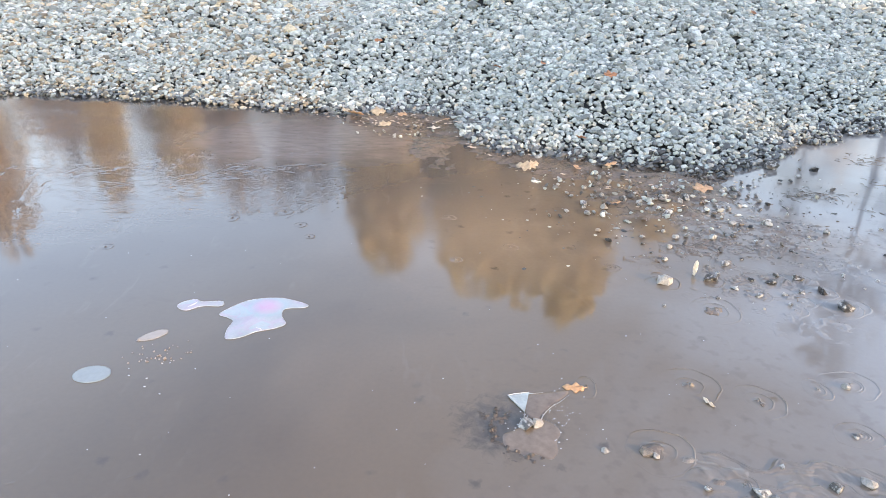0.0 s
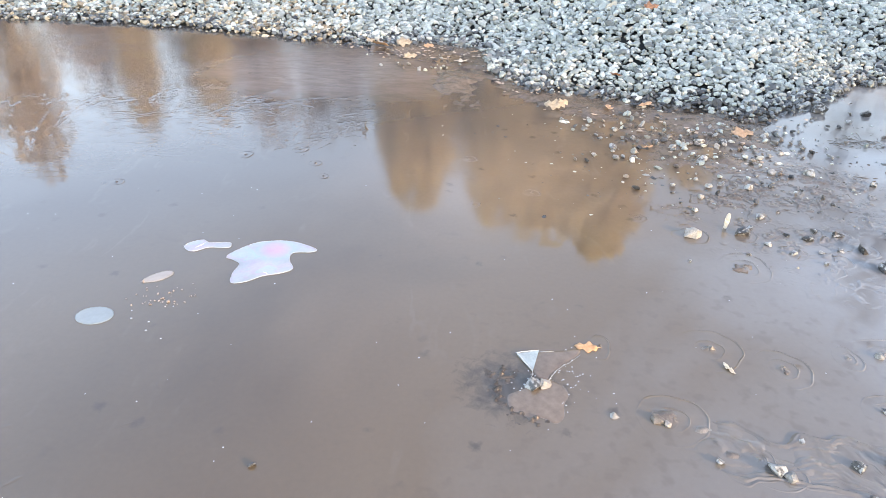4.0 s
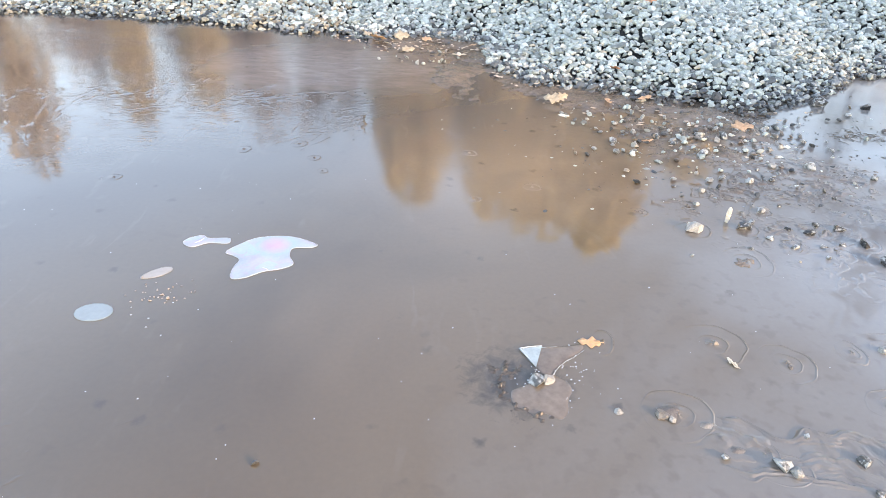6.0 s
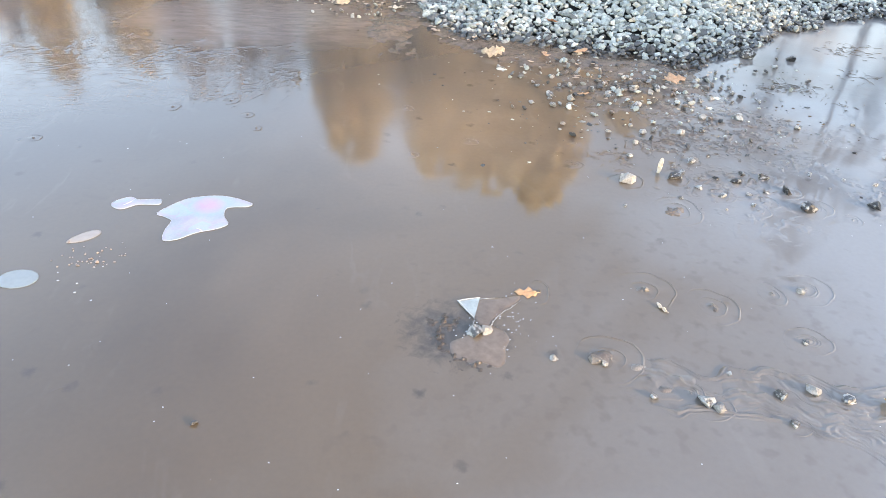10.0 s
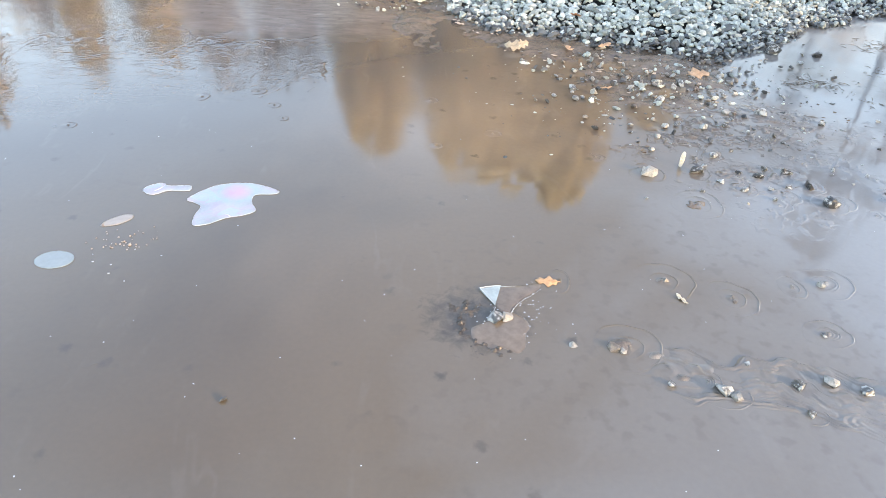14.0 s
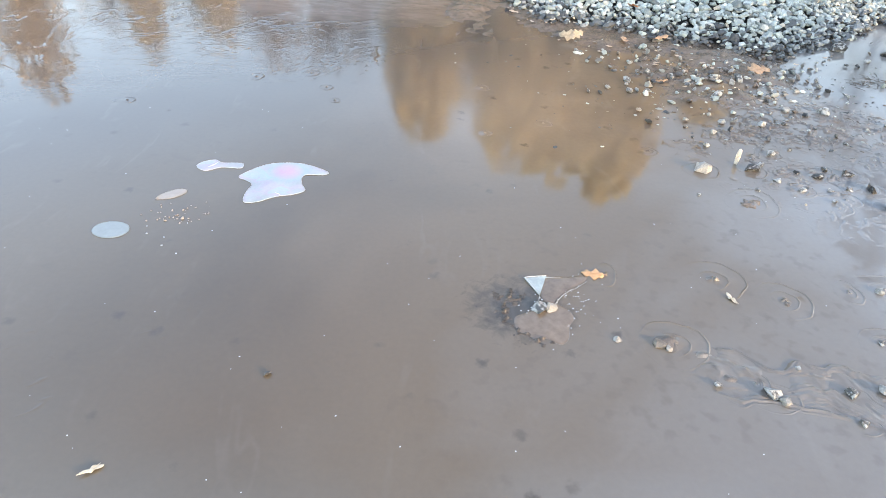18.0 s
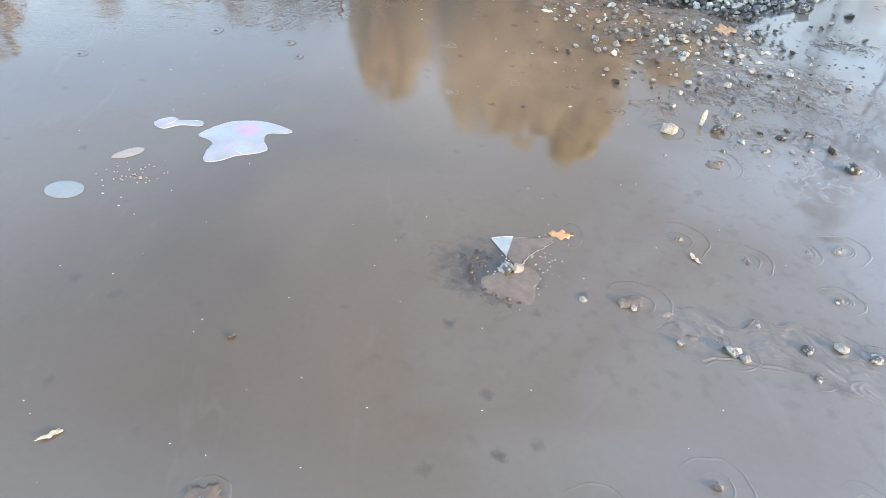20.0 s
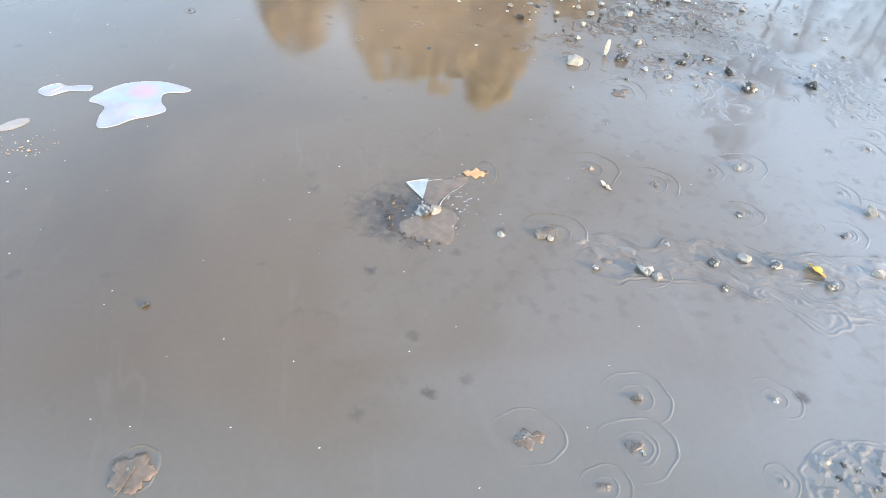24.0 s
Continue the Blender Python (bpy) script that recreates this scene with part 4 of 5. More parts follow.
def mound(r, seed, high=0.24):
    """A low lumpy hump of silt and ice."""
    bm = bmesh.new()
    k, rows = 20, []
    for f in (1.0, 0.9, 0.76, 0.6, 0.42, 0.22):
        row = []
        for i in range(k):
            a = 2 * math.pi * i / k
            rr = r * f * (1 + 0.35 * noise.noise(Vector((math.cos(a) * 1.5, math.sin(a) * 1.5, seed * 3.1))))
            x, y = rr * math.cos(a) * 1.25, rr * math.sin(a) * 0.8
            row.append(bm.verts.new((x, y, -0.0004 + r * high * (1 - f * f) ** 2 * (0.85 + 0.4 * noise.noise(Vector((x * 25, y * 25, seed)))))))
        rows.append(row)
    top = bm.verts.new((0, 0, r * high * 0.85))
    for a, b in zip(rows, rows[1:]):
        for i in range(k):
            bm.faces.new((a[i], a[(i + 1) % k], b[(i + 1) % k], b[i]))
    for i in range(k):
        bm.faces.new((rows[-1][i], rows[-1][(i + 1) % k], top))
    return bm


# x, y, width, depth, ripples
FAR_RINGS = [(2.08, 2.73, 0.09, 0.085, 2), (1.66, 2.785, 0.113, 0.12, 2), (1.72, 2.86, 0.14, 0.12, 3), (1.277, 2.767, 0.22, 0.25, 2), (1.93, 2.824, 0.2, 0.17, 3),
             (2.27, 2.857, 0.1, 0.12, 2), (2.262, 2.713, 0.118, 0.115, 2), (1.54, 2.91, 0.13, 0.11, 2), (1.5, 2.96, 0.14, 0.12, 3), (1.88, 2.98, 0.13, 0.11, 2),
             (2.46, 2.7, 0.07, 0.06, 1), (0.88, 3.18, 0.1, 0.08, 2), (-1.25, 3.7, 0.085, 0.09, 1), (-0.96, 3.81, 0.09, 0.09, 1), (-0.83, 3.63, 0.07, 0.07, 1),
             (-1.8, 3.27, 0.08, 0.07, 1), (-0.75, 3.47, 0.06, 0.06, 1), (0.07, 3.23, 0.07, 0.06, 1), (0.03, 3.8, 0.09, 0.07, 1), (0.37, 3.4, 0.09, 0.07, 1)]
MID_RINGS = [(0.97, 2.176, 0.25, 0.226, 2), (1.207, 2.091, 0.2, 0.2, 2), (1.609, 2.207, 0.22, 0.2, 3), (1.468, 2.174, 0.1, 0.13, 2), (1.486, 1.909, 0.18, 0.133, 4),
             (1.842, 1.794, 0.145, 0.157, 3), (2.026, 1.9, 0.2, 0.2, 3), (1.95, 2.03, 0.14, 0.15, 2), (2.217, 2.327, 0.187, 0.17, 4), (2.321, 2.436, 0.138, 0.125, 3),
             (2.31, 2.585, 0.1, 0.11, 3), (2.45, 2.44, 0.09, 0.09, 2), (1.75, 1.83, 0.05, 0.05, 1), (0.567, 2.152, 0.075, 0.13, 1)]
RIDGE_RINGS = [(0.756, 1.802, 0.24, 0.215, 2), (0.71, 1.79, 0.1, 0.09, 1), (0.983, 1.655, 0.1, 0.1, 3), (1.03, 1.6, 0.15, 0.12, 1), (1.385, 1.66, 0.12, 0.1, 1),
               (1.64, 1.55, 0.2, 0.15, 2), (1.84, 1.58, 0.18, 0.14, 2), (1.27, 1.53, 0.1, 0.08, 1)]
NEAR_RINGS = [(0.514, 1.021, 0.2, 0.174, 1), (0.846, 1.13, 0.19, 0.18, 2), (0.8, 0.976, 0.208, 0.193, 3), (1.24, 1.109, 0.15, 0.142, 2), (0.689, 0.873, 0.142, 0.121, 2),
              (1.146, 0.864, 0.09, 0.099, 3), (-0.449, 0.973, 0.125, 0.125, 1)]
RINGS = FAR_RINGS + MID_RINGS + RIDGE_RINGS + NEAR_RINGS
RINGS += [(x, y, s * 2.1, s * 1.9, 2) for x, y, s, k in ROCKS if s > 0.042 and 2.5 < y < 3.3]
for i, (x, y, wd, deep, nr) in enumerate(RINGS):
    t = thing("ice_ring", x, y, 0.0001 * (i % 5), "low wavy rings of clear ice round a sunken stone", "ice ring", "rings in the ice")
    for piece, bm in ring_patch(wd, deep, nr, i * 7):
        part(piece, bm, ice_mat, t)


def soft_noise(x, y, scale, seed):
    """Smooth value noise from -1 to 1 over whole arrays."""
    x, y = x * scale + seed * 17.3, y * scale - seed * 9.1
    ix, iy = np.floor(x).astype(np.int64), np.floor(y).astype(np.int64)
    fx, fy = x - ix, y - iy
    fx, fy = fx * fx * fx * (fx * (fx * 6 - 15) + 10), fy * fy * fy * (fy * (fy * 6 - 15) + 10)

    def at(i, j):
        h = (i * 374761393 + j * 668265263 + seed * 1274126177) & 0x7FFFFFFF
        h = ((h ^ (h >> 13)) * 1103515245) & 0x7FFFFFFF
        return ((h ^ (h >> 16)) & 0xFFFF) / 32767.5 - 1
    low = at(ix, iy) * (1 - fx) + at(ix + 1, iy) * fx
    high = at(ix, iy + 1) * (1 - fx) + at(ix + 1, iy + 1) * fx
    return low * (1 - fy) + high * fy


def rough_noise(x, y, scale, seed, octaves=3):
    return sum(soft_noise(x, y, scale * 2.1 ** o, seed + o) * 0.5 ** o for o in range(octaves))


def crest(v, wide):
    """Height 0 to 1 of a rounded crest wherever v passes zero."""
    return np.exp(-(v / wide) ** 2)


def frozen_relief(name, label, x0, x1, y0, y1, step, shape, mat=None, owner=None):
    """A sheet of frozen ripples on the ice; where its height is nothing it lies hidden under the surface."""
    xs, ys = np.arange(x0, x1, step), np.arange(y0, y1, step)
    X, Y = np.meshgrid(xs, ys)
    Z = shape(X, Y) - 0.0007
    wd = len(xs)
    fc = [(r * wd + c, r * wd + c + 1, (r + 1) * wd + c + 1, (r + 1) * wd + c) for r in range(len(ys) - 1) for c in range(wd - 1)]
    return part(name, mesh_from(name, np.stack([X, Y, Z], -1).reshape(-1, 3), fc, mat or ice_mat, True), None, owner or ice, label)


def pocket(points, label, ridges=(), mat=pocket_mat, fold=()):
    o = closed_curve(points)
    c = o.mean(0)
    t = thing("air_pocket", c[0], c[1], 0, label, "air pocket", "white air pockets in the ice")
    part("film", plate(o - c, 0.0005, 0.0032, 0.005), mat, t, smooth=False)
    rim = o - c
    part("edge", tube([(*p, 0.0026) for p in rim] + [(*rim[0], 0.0026)], [0.0006 if mat is pocket_mat else 0.0004] * (len(rim) + 1), 5), mat if mat is not pocket_mat else frost_mat, t)
    if fold:
        bm = bmesh.new()
        base = [bm.verts.new((x - c[0], y - c[1], 0.0034)) for x, y in fold[1:]]
        tip = bm.verts.new((fold[0][0] - c[0], fold[0][1] - c[1], 0.009))
        for i in range(len(base)):
            bm.faces.new((base[i], base[(i + 1) % len(base)], tip))
        bmesh.ops.recalc_face_normals(bm, faces=bm.faces)
        part("fold", bm, mat, t, "raised crease in the film", smooth=False)
    for a, b in ridges:
        part("ridge", tube([(a[0] - c[0], a[1] - c[1], 0.003), ((a[0] + b[0]) / 2 - c[0] + 0.006, (a[1] + b[1]) / 2 - c[1], 0.0045), (b[0] - c[0], b[1] - c[1], 0.003)],
                           [0.0012, 0.002, 0.0008], 5), frost_mat, t)


pocket([(-0.99, 2.62), (-0.92, 2.72), (-0.85, 2.76), (-0.74, 2.77), (-0.62, 2.72), (-0.63, 2.69), (-0.71, 2.675), (-0.71, 2.61), (-0.68, 2.55), (-0.72, 2.51), (-0.79, 2.48),
        (-0.85, 2.43), (-0.905, 2.42), (-0.92, 2.49), (-0.915, 2.56), (-0.95, 2.59)], "large four-armed white air pocket trapped under clear ice",
       [((-0.80, 2.51), (-0.77, 2.49))],
       fold=[(-0.82, 2.635), (-0.94, 2.67), (-0.85, 2.745), (-0.75, 2.75), (-0.72, 2.62), (-0.73, 2.53), (-0.80, 2.495), (-0.88, 2.46), (-0.895, 2.56)])
pocket([(-1.20, 2.67), (-1.19, 2.71), (-1.14, 2.74), (-1.10, 2.72), (-1.02, 2.73), (-1.00, 2.71), (-1.01, 2.685), (-1.09, 2.68), (-1.15, 2.64)],
       "long white air pocket with a narrow tail under the ice", [((-1.15, 2.67), (-1.12, 2.72))])
pocket([(-1.265, 2.385), (-1.255, 2.425), (-1.21, 2.47), (-1.17, 2.475), (-1.165, 2.445), (-1.205, 2.4)], "small narrow cloudy air pocket under the ice", mat=film_pocket_mat)
pocket([(-1.34 + 0.071 * math.cos(a), 2.15 + 0.055 * math.sin(a)) for a in (i * math.pi / 4 for i in range(8))], "oval grey-white air pocket under the ice", mat=thin_pocket_mat)


def silt_mound(x, y, r, seed):
    t = thing("silt_mound", x, y, 0.0008, "smooth brown dome of silt bulging through the ice", "silt mound", "silt mounds in the ice")
    part("dome", mound(r, seed, 0.3), silt_mat, t)
    part("crust", mound(r * 1.35, seed + 1, 0.1), ice_mat, t, "clear ice round the foot of the dome")


SILT = [(0.735, 1.815, 0.042), (0.84, 1.765, 0.022), (0.905, 1.665, 0.024), (0.85, 1.13, 0.02), (0.8, 0.985, 0.024), (0.97, 2.18, 0.022), (0.68, 0.875, 0.022)]
for i, (x, y, r) in enumerate(SILT):
    silt_mound(x, y, r, 300 + 3 * i)
rock(0.57, 1.80, 0.036, pale_mat, "small frosted stone frozen in near the broken hole", 92, 0.45)


# ---- the broken hole: stone, raised shard, crack, wet apron, crumbs ----
def broken_hole():
    hx, hy = HOLE
    rock(hx + 0.012, hy + 0.002, 0.06, pale_mat, "pale thrown stone lying in the broken ice hole", 90, 0.38)
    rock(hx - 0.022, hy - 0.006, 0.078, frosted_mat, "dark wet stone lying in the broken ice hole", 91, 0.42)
    t = thing("ice_break", hx, hy, 0, "broken hole in the ice with a raised shard and cracks", "broken ice")
    o = closed_curve([(-0.042, -0.012), (0.0, 0.025), (0.029, 0.031), (0.077, 0.007), (0.093, -0.049), (0.073, -0.09), (0.07, -0.15), (0.042, -0.174), (0.0, -0.155), (-0.036, -0.162), (-0.07, -0.142),
                      (-0.092, -0.135), (-0.112, -0.092), (-0.106, -0.055)], 5)
    k = len(o)
    o = o + np.array([[0.002 * math.sin(i * 0.7 + 2), 0.0025 * math.cos(i * 0.6)] for i in range(k)])
    part("wet_apron", plate(o, -0.0002, 0.0016, 0.012), film_mat, t, "thin film of brown water pushed out of the hole")
    part("apron_edge", tube([(*p, 0.0008) for p in o[4:48]], [0.0004] * 44, 4), rim_mat, t)
    pane = closed_curve([(-0.02, 0.07), (0.004, 0.172), (0.07, 0.185), (0.15, 0.205), (0.145, 0.17), (0.085, 0.115), (0.04, 0.06), (0.02, 0.025)], 4)
    part("clear_pane", plate(pane, 0.0002, 0.0022, 0.008), film_mat, t, "brownish pane of clear ice between the cracks")
    bm = bmesh.new()
    tri = [(-0.075, 0.155), (0.005, 0.175), (-0.022, 0.065)]
    lo = [bm.verts.new((x, y, 0.0004)) for x, y in tri]
    hi = [bm.verts.new((x * 0.97, y * 0.985 + 0.002, z)) for (x, y), z in zip(tri, (0.006, 0.009, 0.005))]
    bm.faces.new(hi)
    bm.faces.new(lo[::-1])
    for i in range(3):
        bm.faces.new((lo[i], lo[(i + 1) % 3], hi[(i + 1) % 3], hi[i]))
    bmesh.ops.recalc_face_normals(bm, faces=bm.faces)
    shard = part("shard", bm, shard_mat, t, "white triangular shard of ice", smooth=False)
    part("frosted_edge", tube([(-0.022, 0.065, 0.006), (-0.05, 0.112, 0.007), (-0.075, 0.155, 0.008), (-0.05, 0.163, 0.009), (0.005, 0.174, 0.0105)], [0.0006, 0.0012, 0.0022, 0.0018, 0.0006], 5), frost_mat, shard)
    for pts in ([(0.03, 0.02), (0.045, 0.05), (0.06, 0.075), (0.09, 0.11), (0.11, 0.122), (0.15, 0.165)], [(0.004, 0.172), (0.03, 0.177), (0.06, 0.181)], [(-0.03, 0.03), (-0.024, 0.045), (-0.022, 0.065)]):
        part("crack", tube([(*p, 0.0032) for p in pts], [0.0002 + 0.0008 * (1 - i / len(pts)) ** 1.5 for i in range(len(pts))], 5), frost_mat, t)
    def rim_shape(X, Y):
        """Crumbled mud heaped along one side of the hole."""
        u, w = X - hx, Y - hy
        a, r = np.arctan2(w + 0.02, u + 0.01), np.hypot(u + 0.01, (w + 0.02) * 0.95)
        edge = 0.138 + 0.016 * soft_noise(X, Y, 30, 91)
        side = np.clip(np.cos(a + 2.45) * 1.8 - 0.5, 0, 1)
        band = np.exp(-((r - edge) / 0.017) ** 2) * side
        far = np.exp(-((u + 0.13) / 0.05) ** 2 - ((w - 0.05) / 0.04) ** 2)
        return band * (0.001 + 0.011 * np.clip(rough_noise(X, Y, 60, 93, 3) - 0.05, 0, 2)) + far * 0.007 * np.clip(rough_noise(X, Y, 50, 96, 3), 0, 2)
    heap = frozen_relief("crumbled_rim", "dark crumbled mud along the rim", hx - 0.24, hx + 0.1, hy - 0.22, hy + 0.14, 0.0026, rim_shape, stir_mat, t)
    heap.matrix_parent_inverse = t.matrix_basis.inverted()


broken_hole()


def specks():
    """White frost specks and tiny air bubbles scattered in the ice."""
    rng = random.Random(21)
    V, F, base = [], [], 0
    v0, f0 = SHAPES[3]
    def put(x, y, s):
        nonlocal base
        V.append(v0 * (s, s, s * 0.5) + (x, y, 0.0008))
        F.append(f0 + base)
        base += len(v0)
    for _ in range(110):
        put(rng.uniform(-2.2, 2.2), rng.uniform(0.7, 3.4), rng.uniform(0.001, 0.0026))
    for _ in range(95):
        put(HOLE[0] + rng.gauss(0.05, 0.09), HOLE[1] + rng.gauss(0.05, 0.08), rng.uniform(0.001, 0.0032))
    for _ in range(8):
        put(rng.gauss(-1.16, 0.1), rng.gauss(2.24, 0.08), rng.uniform(0.0015, 0.0045))
    tagged(new("frost_specks", mesh_from("frost_specks", np.concatenate(V), np.concatenate(F), frost_mat)), "tiny white frost specks scattered on the ice", "frost", kind="stuff")


specks()


def crumbs():
    """Brownish crumbs of soil and leaf frozen in beside the oval air pocket."""
    rng = random.Random(23)
    V, F, base = [], [], 0
    for _ in range(42):
        v, f = SHAPES[rng.randrange(14)]
        s = 0.0038 * math.exp(rng.gauss(0, 0.55))
        V.append(v @ turn_matrix(rng).T * s + (rng.gauss(-1.15, 0.07), rng.gauss(2.29, 0.045), 0.0005))
        F.append(f + base)
        base += len(v)
    tagged(new("soil_crumbs", mesh_from("soil_crumbs", np.concatenate(V), np.concatenate(F), crumb_mat)), "pale brown crumbs of soil frozen into the ice", "soil", kind="stuff")


crumbs()


# ---- muddy spit in front of the gravel, with pebbles ----
def mud_spit():
    rng = random.Random(9)
    xs, ys = np.linspace(-0.9, 3.2, 210), np.linspace(3.3, 6.4, 160)
    X, Y = np.meshgrid(xs, ys)
    d = shore_distance(X, Y)
    lobe = np.exp(-((X - 1.35) / 0.75) ** 2)
    reach = 0.16 + 0.85 * lobe + 0.45 * np.exp(-((X + 0.25) / 0.42) ** 4)
    nz = np.array([[noise.fractal(Vector((x * 3.2, y * 3.2, 2.0)), 0.9, 2.1, 4) for x in xs] for y in ys])
    nf = np.array([[noise.fractal(Vector((x * 14, y * 14, 7.0)), 0.8, 2.1, 3) for x in xs] for y in ys])
    Z = 0.03 * (1 + d / reach) + 0.02 * nz + 0.009 * nf - 0.012
    Z = Z - 0.035 * np.clip((X - 1.85) / 0.35, 0, 1)
    Z = np.where(d > 0.25, -0.03, np.clip(Z, -0.03, 0.02))
    wd = len(xs)
    fc = [(r * wd + c, r * wd + c + 1, (r + 1) * wd + c + 1, (r + 1) * wd + c) for r in range(len(ys) - 1) for c in range(wd - 1)
          if max(Z[r, c], Z[r, c + 1], Z[r + 1, c], Z[r + 1, c + 1]) > -0.008]
    ob = tagged(new("mud_spit", mesh_from("mud_spit", np.stack([X, Y, Z], -1).reshape(-1, 3), fc, mud_mat, True)), "dark wet mud at the foot of the gravel", "mud", kind="structure")
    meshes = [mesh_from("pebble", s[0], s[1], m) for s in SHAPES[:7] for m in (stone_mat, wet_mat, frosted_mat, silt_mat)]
    made = 0
    while made < 290:
        x, y = (rng.gauss(1.3, 0.42), rng.gauss(4.2, 0.24)) if made % 5 < 3 else (rng.gauss(1.35, 0.62), rng.uniform(3.3, 5.2))
        dd = float(shore_distance(np.array([x]), np.array([y]))[0])
        if x < 0.62 or not -1.3 < dd < 0.03 or rng.random() > math.exp(dd * 2.2):
            continue
        s = min(0.026, 0.0145 * math.exp(rng.gauss(0, 0.45)))
        m = Matrix(turn_matrix(rng).tolist()).to_4x4()
        m.translation = (x, y, 0.008 + s * 0.2)
        part("pebble", rng.choice(meshes), None, ob, at=m @ Matrix.Scale(s, 4))
        made += 1
    for i in range(46):
        x, y = rng.gauss(-0.35, 0.3), rng.gauss(5.62, 0.16)
        s = min(0.024, 0.012 * math.exp(rng.gauss(0, 0.45)))
        m = Matrix(turn_matrix(rng).tolist()).to_4x4()
        m.translation = (x, y, 0.01 + s * 0.2)
        part("pebble", rng.choice(meshes), None, ob, at=m @ Matrix.Scale(s, 4))
    for i in range(60):
        x, y = rng.gauss(1.6, 0.45), rng.uniform(3.2, 4.6)
        s = 0.012 * math.exp(rng.gauss(0, 0.5))
        ob2 = part("lump", mound(s, 200 + i), (silt_mat, ice_mat, mud_mat)[i % 3], ob)
        ob2.matrix_basis = pose(x, y, 0.0, 0, 0, rng.uniform(0, 360))


mud_spit()


def grit():
    """Small chips and pebbles strewn over the muddy ice before the gravel."""
    rng = random.Random(55)
    V, F, base, idx = [], [], 0, []
    made = 0
    while made < 750:
        x, y = rng.gauss(1.5, 0.52), rng.gauss(4.15, 0.42)
        if not 2.7 < y < 4.9 or noise.noise(Vector((x * 5, y * 7, 3.3))) < rng.uniform(-0.5, 0.45):
            continue
        v, f = SHAPES[rng.randrange(14)]
        s = 0.0048 * math.exp(rng.gauss(0, 0.6))
        V.append(v @ turn_matrix(rng).T * (s * 1.3, s, s * 0.6) + (x, y, 0.0005))
        F.append(f + base)
        base += len(v)
        idx += [rng.choice((0, 1, 1, 2))] * len(f)
        made += 1
    me = mesh_from("grit", np.concatenate(V), np.concatenate(F), [gravel_mat, wet_gravel_mat, mud_mat])
    me.polygons.foreach_set("material_index", np.array(idx, dtype=np.int32))
    tagged(new("grit", me), "small grey stone chips strewn on muddy ice", "grit", kind="stuff")


grit()


LOOP = (1.495, 1.44, 0.854, -0.52)      # centre and direction of the loop on the tongue


def ridge_shape(X, Y):
    """A long tongue of silt with wavy contour lines along both sides and lumps on it."""
    wx, wy = X + 0.03 * rough_noise(X, Y, 6, 3), Y + 0.04 * rough_noise(X, Y, 6.5, 4)
    mid = np.interp(wx, [0.7, 1.06, 1.36, 1.6, 2.1, 2.6], [1.72, 1.675, 1.605, 1.52, 1.5, 1.46])
    half = np.interp(wx, [0.7, 0.9, 1.36, 1.6, 2.1, 2.6], [0.02, 0.09, 0.125, 0.13, 0.17, 0.2])
    v = (wy - mid) / half
    inside = np.clip((1.12 - np.abs(v)) * 3, 0, 1)
    drawn = rough_noise(wx * 0.35 + 0.2 * v, (wy - mid) * 1.7, 16, 7, 3)
    z = inside * (0.0016 + 0.003 * np.clip(rough_noise(X, Y, 15, 7, 3), -0.3, 2) + 0.0032 * np.clip(drawn, -0.4, 2) + 0.0016 * crest(drawn - 0.15, 0.06) + 0.0007 * rough_noise(X, Y, 45, 9, 2))
    gap = np.clip(0.7 + 0.9 * soft_noise(X, Y, 4, 12), 0, 1)
    for k, (at, wide, tall) in enumerate(((-1.0, 0.04, 0.0040), (-0.89, 0.03, 0.0030), (-0.79, 0.03, 0.0026), (-1.12, 0.035, 0.0024), (-0.66, 0.03, 0.0018), (1.0, 0.04, 0.0036), (0.88, 0.03, 0.0022), (-0.2, 0.03, 0.0012))):
        turn = np.clip(gap + 0.5 * soft_noise(X, Y, 4, 20 + k), 0, 1)
        z = z + 1.6 * tall * turn * crest(v - at + 0.06 * soft_noise(X, Y, 8, 30 + k), wide)
    # a long loop of lines on the near flank
    la, lb = (wx - LOOP[0]) * LOOP[2] + (wy - LOOP[1]) * LOOP[3], (wy - LOOP[1]) * LOOP[2] - (wx - LOOP[0]) * LOOP[3]
    loop = np.hypot(la / 0.14, lb / 0.056)
    for k, at in enumerate((1.0, 0.76, 0.5)):
        z = z * (1 - 0.45 * np.clip(1.15 - loop, 0, 1)) + (0.0042 - 0.001 * k) * crest(loop - at, 0.08)
    # fans of tight ripples
    fan = np.sin((wx * 0.5 + wy) * 420 + 3 * soft_noise(X, Y, 9, 15))
    z = z + 0.0011 * fan * inside * np.clip(soft_noise(X, Y, 9, 16) * 2 - 0.75, 0, 1)
    fade = np.clip((X - 0.72) * 5, 0, 1) * np.clip((2.65 - X) * 5, 0, 1)
    return z * fade


def corner_shape(X, Y):
    """A knot of lumps with a folded rim on the near ice."""
    wx, wy = X + 0.02 * rough_noise(X, Y, 9, 43), Y + 0.02 * rough_noise(X, Y, 9, 44)
    v = np.hypot((wx - 1.42) / 0.235, (wy - 0.82) / 0.145)
    inside = np.clip((1.05 - v) * 4, 0, 1)
    z = inside * (0.0016 + 0.0085 * np.clip(rough_noise(X, Y, 30, 47, 3), -0.25, 2))
    for k, at in enumerate((1.0, 0.9, 0.78)):
        z = z + (0.004 - 0.0008 * k) * crest(v - at, 0.028) * np.clip(0.7 + 0.6 * soft_noise(X, Y, 7, 50 + k), 0, 1)
    return z


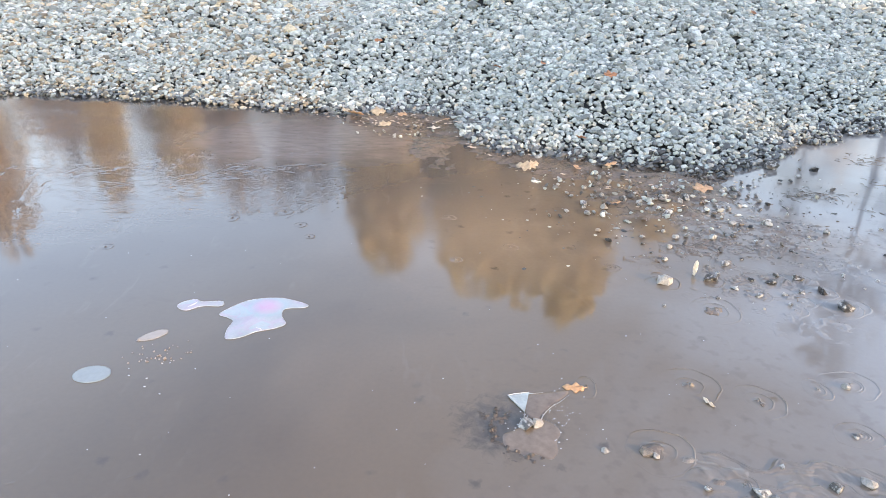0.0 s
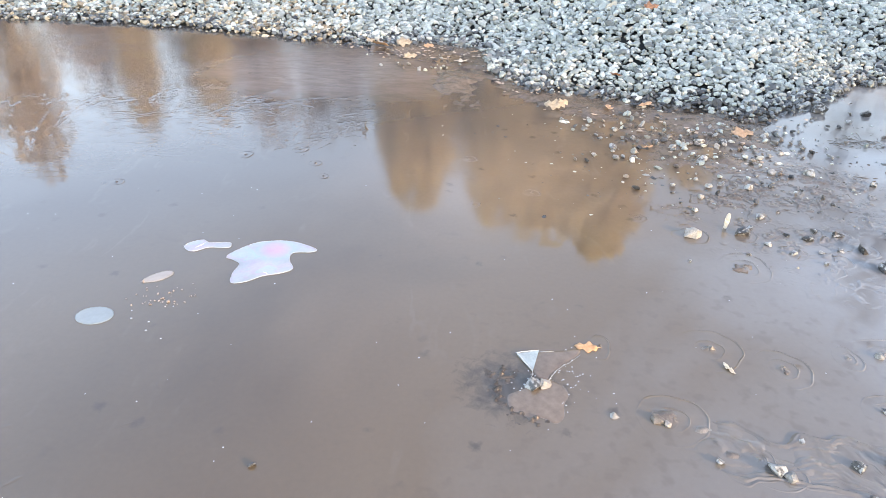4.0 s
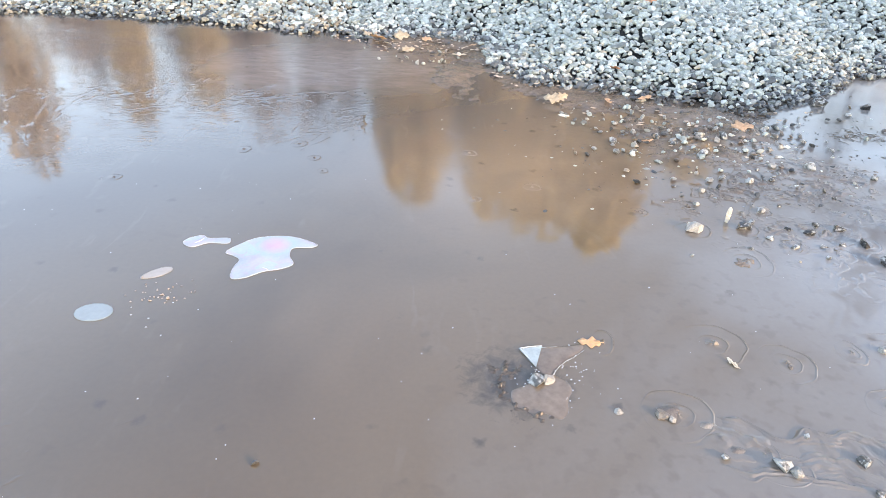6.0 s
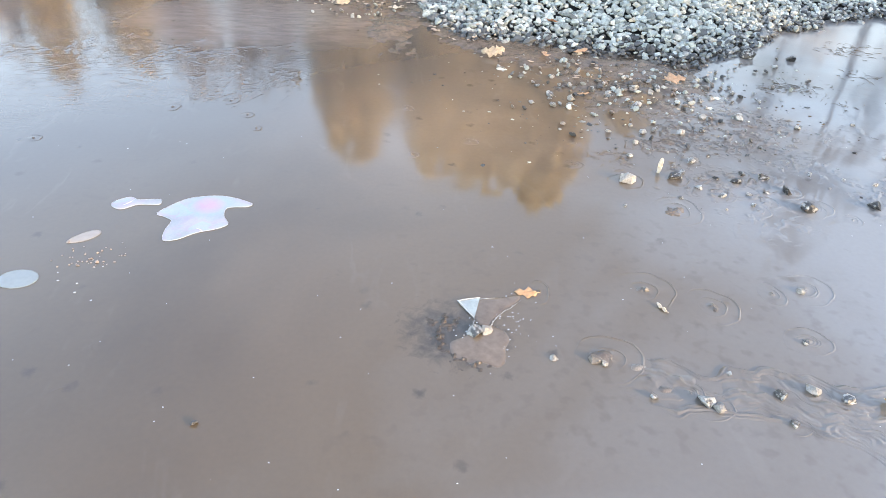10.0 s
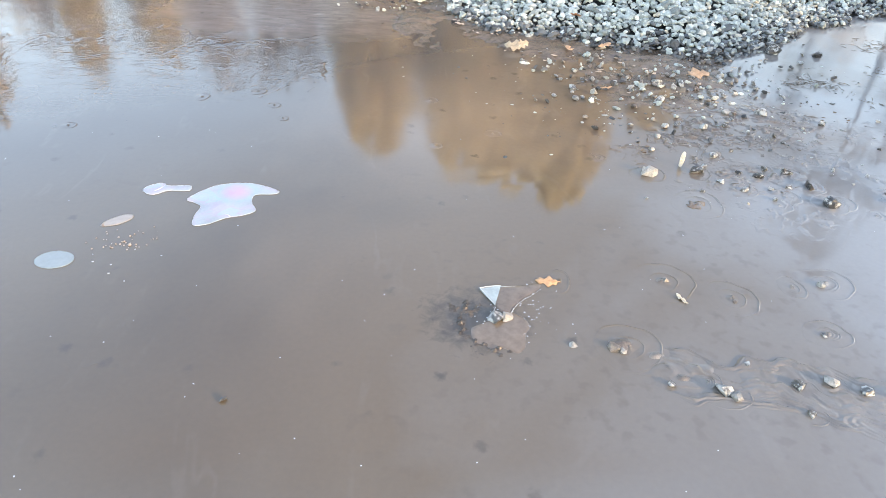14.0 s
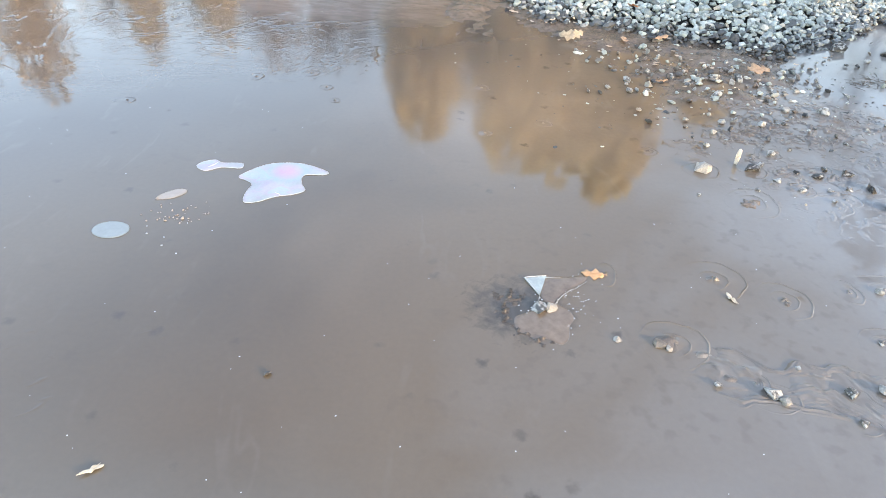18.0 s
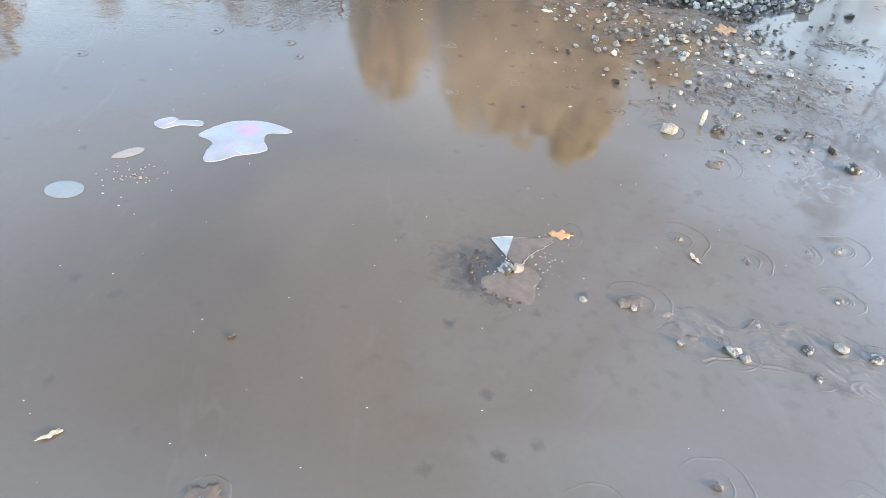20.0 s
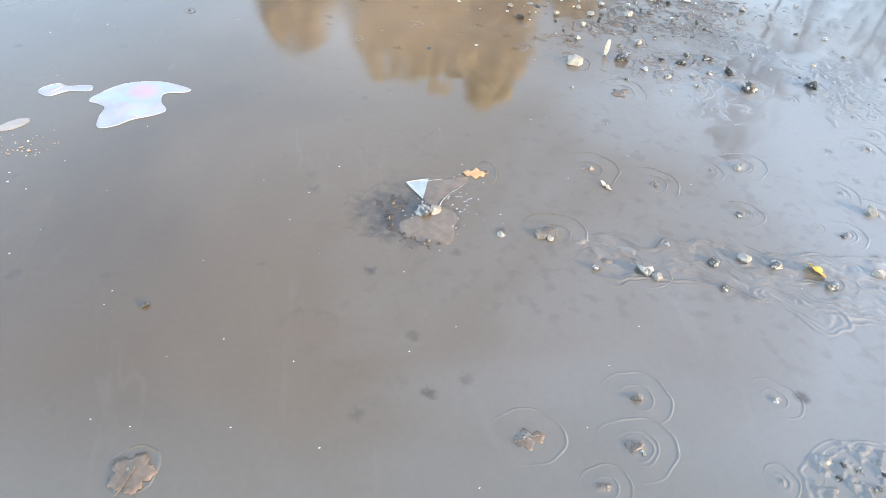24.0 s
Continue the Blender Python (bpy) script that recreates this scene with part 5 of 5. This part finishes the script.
def field_shape(X, Y):
    """Curling folds, lumps and small ripples where stones and mud reach the surface."""
    wx, wy = X + 0.05 * rough_noise(X, Y, 7, 63), Y + 0.05 * rough_noise(X, Y, 7, 64)
    where = np.exp(-((X - 1.85) / 0.82) ** 4 - ((Y - 3.45 - 0.25 * (1.75 - X)) / 0.85) ** 4)
    patch = np.clip(0.6 + 1.4 * rough_noise(X, Y, 2.6, 66, 2), 0, 1) * where
    n1, n2 = rough_noise(wx, wy, 7, 68, 2), rough_noise(wx, wy * 1.6, 11, 71, 2)
    z = 0.006 * crest(n1, 0.05) + 0.0048 * crest(n2 - 0.25, 0.06) + 0.0045 * crest(n1 - 0.3, 0.045) + 0.004 * crest(n2 + 0.2, 0.05)
    z = z + 0.0055 * np.clip(rough_noise(X, Y, 20, 74, 3) - 0.15, 0, 2)
    return z * patch


def near_feather_shape(X, Y):
    """Short pale strokes of crystal near the shore."""
    u, w = X * 0.75 + Y * 0.66, Y * 0.75 - X * 0.66
    n = rough_noise(u * 0.5, w * 2.4, 4.5, 101, 3)
    mask = np.clip(2.2 * rough_noise(X, Y, 2.6, 104, 2) - 0.35, 0, 1)
    fade = np.exp(-((X + 1.25) / 0.42) ** 4 - ((Y - 1.75) / 0.75) ** 4)
    return 0.0022 * crest(n, 0.04) * mask * fade


# root x, root y, aim, half-angle, length of the fans of crystal
FANS = [(-2.29, 3.38, 2.38, 0.65, 1.5), (-1.9, 4.15, 2.1, 0.5, 0.85), (-1.76, 4.16, 1.0, 0.4, 0.9), (-1.24, 4.75, -0.95, 0.45, 0.95), (-0.69, 4.6, -1.6, 0.35, 1.0)]


def feather_shape(X, Y):
    """Fans and short brushed strokes of ice crystal over the far ice."""
    Z = np.zeros_like(X)
    for k, (rx, ry, aim, half, ln) in enumerate(FANS):
        r = np.hypot(X - rx, Y - ry)
        th = (np.arctan2(Y - ry, X - rx) - aim + math.pi) % (2 * math.pi) - math.pi + 0.25 * (r / ln) ** 2
        m = rough_noise(th * 5.0, r * 1.1 + 7 * k, 1.3, 83 + k, 3)
        fade = np.exp(-(th / half) ** 4 - ((r - 0.58 * ln) / (0.42 * ln)) ** 4)
        Z += (0.0034 * crest(m, 0.06) + 0.0027 * crest(m - 0.3, 0.05) + 0.0023 * crest(m + 0.3, 0.05)) * fade * (1.0 if k < 3 else 0.7)
    u, w = X * 0.93 + Y * 0.36, Y * 0.93 - X * 0.36
    m = rough_noise(u * 0.35, w * 2.0, 5.0, 96, 3)
    thin = np.clip(1.7 * rough_noise(X, Y, 1.3, 95, 3) + 0.15, 0, 1)
    wide = np.exp(-((X + 1.9) / 2.0) ** 4 - ((Y - 4.85) / 0.95) ** 4)
    return Z + (0.0026 * crest(m, 0.05) + 0.0022 * crest(m - 0.35, 0.05)) * thin * wide


frozen_relief("frozen_flow_lines", "wavy flow lines frozen over a tongue of silt", 0.7, 2.7, 1.15, 2.0, 0.0038, ridge_shape)
frozen_relief("frozen_lumps", "lumpy knot of ice with a folded rim", 1.13, 1.75, 0.62, 1.04, 0.0032, corner_shape)
frozen_relief("frozen_folds", "curling folds of ice round stones and mud", 0.75, 3.0, 2.5, 4.6, 0.0055, field_shape)
frozen_relief("crystal_strokes", "short pale strokes of ice crystal", -1.75, -0.75, 0.95, 2.55, 0.006, near_feather_shape)
frozen_relief("crystal_feathers", "feathered strokes of ice crystal", -4.3, -0.2, 3.35, 5.95, 0.0095, feather_shape)


def twigs(x, y, spread, count, seed):
    rng = random.Random(seed)
    t = thing("dead_twigs", x, y, 0, "tangle of dead twigs and grass frozen into the ice", "twigs")
    for _ in range(count):
        a = rng.uniform(0, 6.28)
        p = Vector((rng.gauss(0, spread * 0.5), rng.gauss(0, spread * 0.35), 0.002))
        d = Vector((math.cos(a), math.sin(a), 0)) * rng.uniform(0.02, 0.07)
        part("twig", tube([p, p + d * 0.5 + Vector((0.006, 0, rng.uniform(0.0, 0.006))), p + d], [0.0013, 0.0012, 0.0006], 4), twig_mat, t)


def litter():
    """Small torn bits of dead leaf washed up along the waterline."""
    rng = random.Random(31)
    bm = bmesh.new()
    made = 0
    while made < 150:
        x = rng.uniform(-1.1, 2.3) if made % 2 else rng.gauss(-0.35, 0.35)
        y = float(np.interp(x, fine_x, fine_y)) + rng.gauss(-0.12, 0.16) - (rng.random() * 0.5 if x > 0.6 else 0)
        s, a = rng.uniform(0.005, 0.014), rng.uniform(0, 6.28)
        zb = max(0.012, 0.62 * float(shore_distance(np.array([x]), np.array([y]))[0]) + 0.02)
        k = 6
        top = [bm.verts.new((x + s * math.cos(a + i * 1.047) * (1 if i % 3 else 1.7), y + s * math.sin(a + i * 1.047), zb + rng.uniform(0.001, 0.008))) for i in range(k)]
        low = [bm.verts.new(v.co - Vector((0, 0, 0.0012))) for v in top]
        bm.faces.new(top)
        bm.faces.new(low[::-1])
        for i in range(k):
            bm.faces.new((low[i], low[(i + 1) % k], top[(i + 1) % k], top[i]))
        made += 1
    me = bpy.data.meshes.new("leaf_litter")
    bm.to_mesh(me)
    bm.free()
    me.materials.append(crumb_leaf_mat)
    tagged(new("leaf_litter", me), "torn bits of pale dead leaf along the waterline", "leaf litter", kind="stuff")


litter()
twigs(2.5, 4.36, 0.2, 80, 1)
twigs(2.21, 3.81, 0.06, 6, 2)
twigs(3.3, 5.15, 0.22, 60, 4)
twigs(3.1, 4.6, 0.16, 30, 5)
twigs(2.75, 4.1, 0.14, 14, 6)
twigs(1.65, 2.95, 0.16, 8, 3)
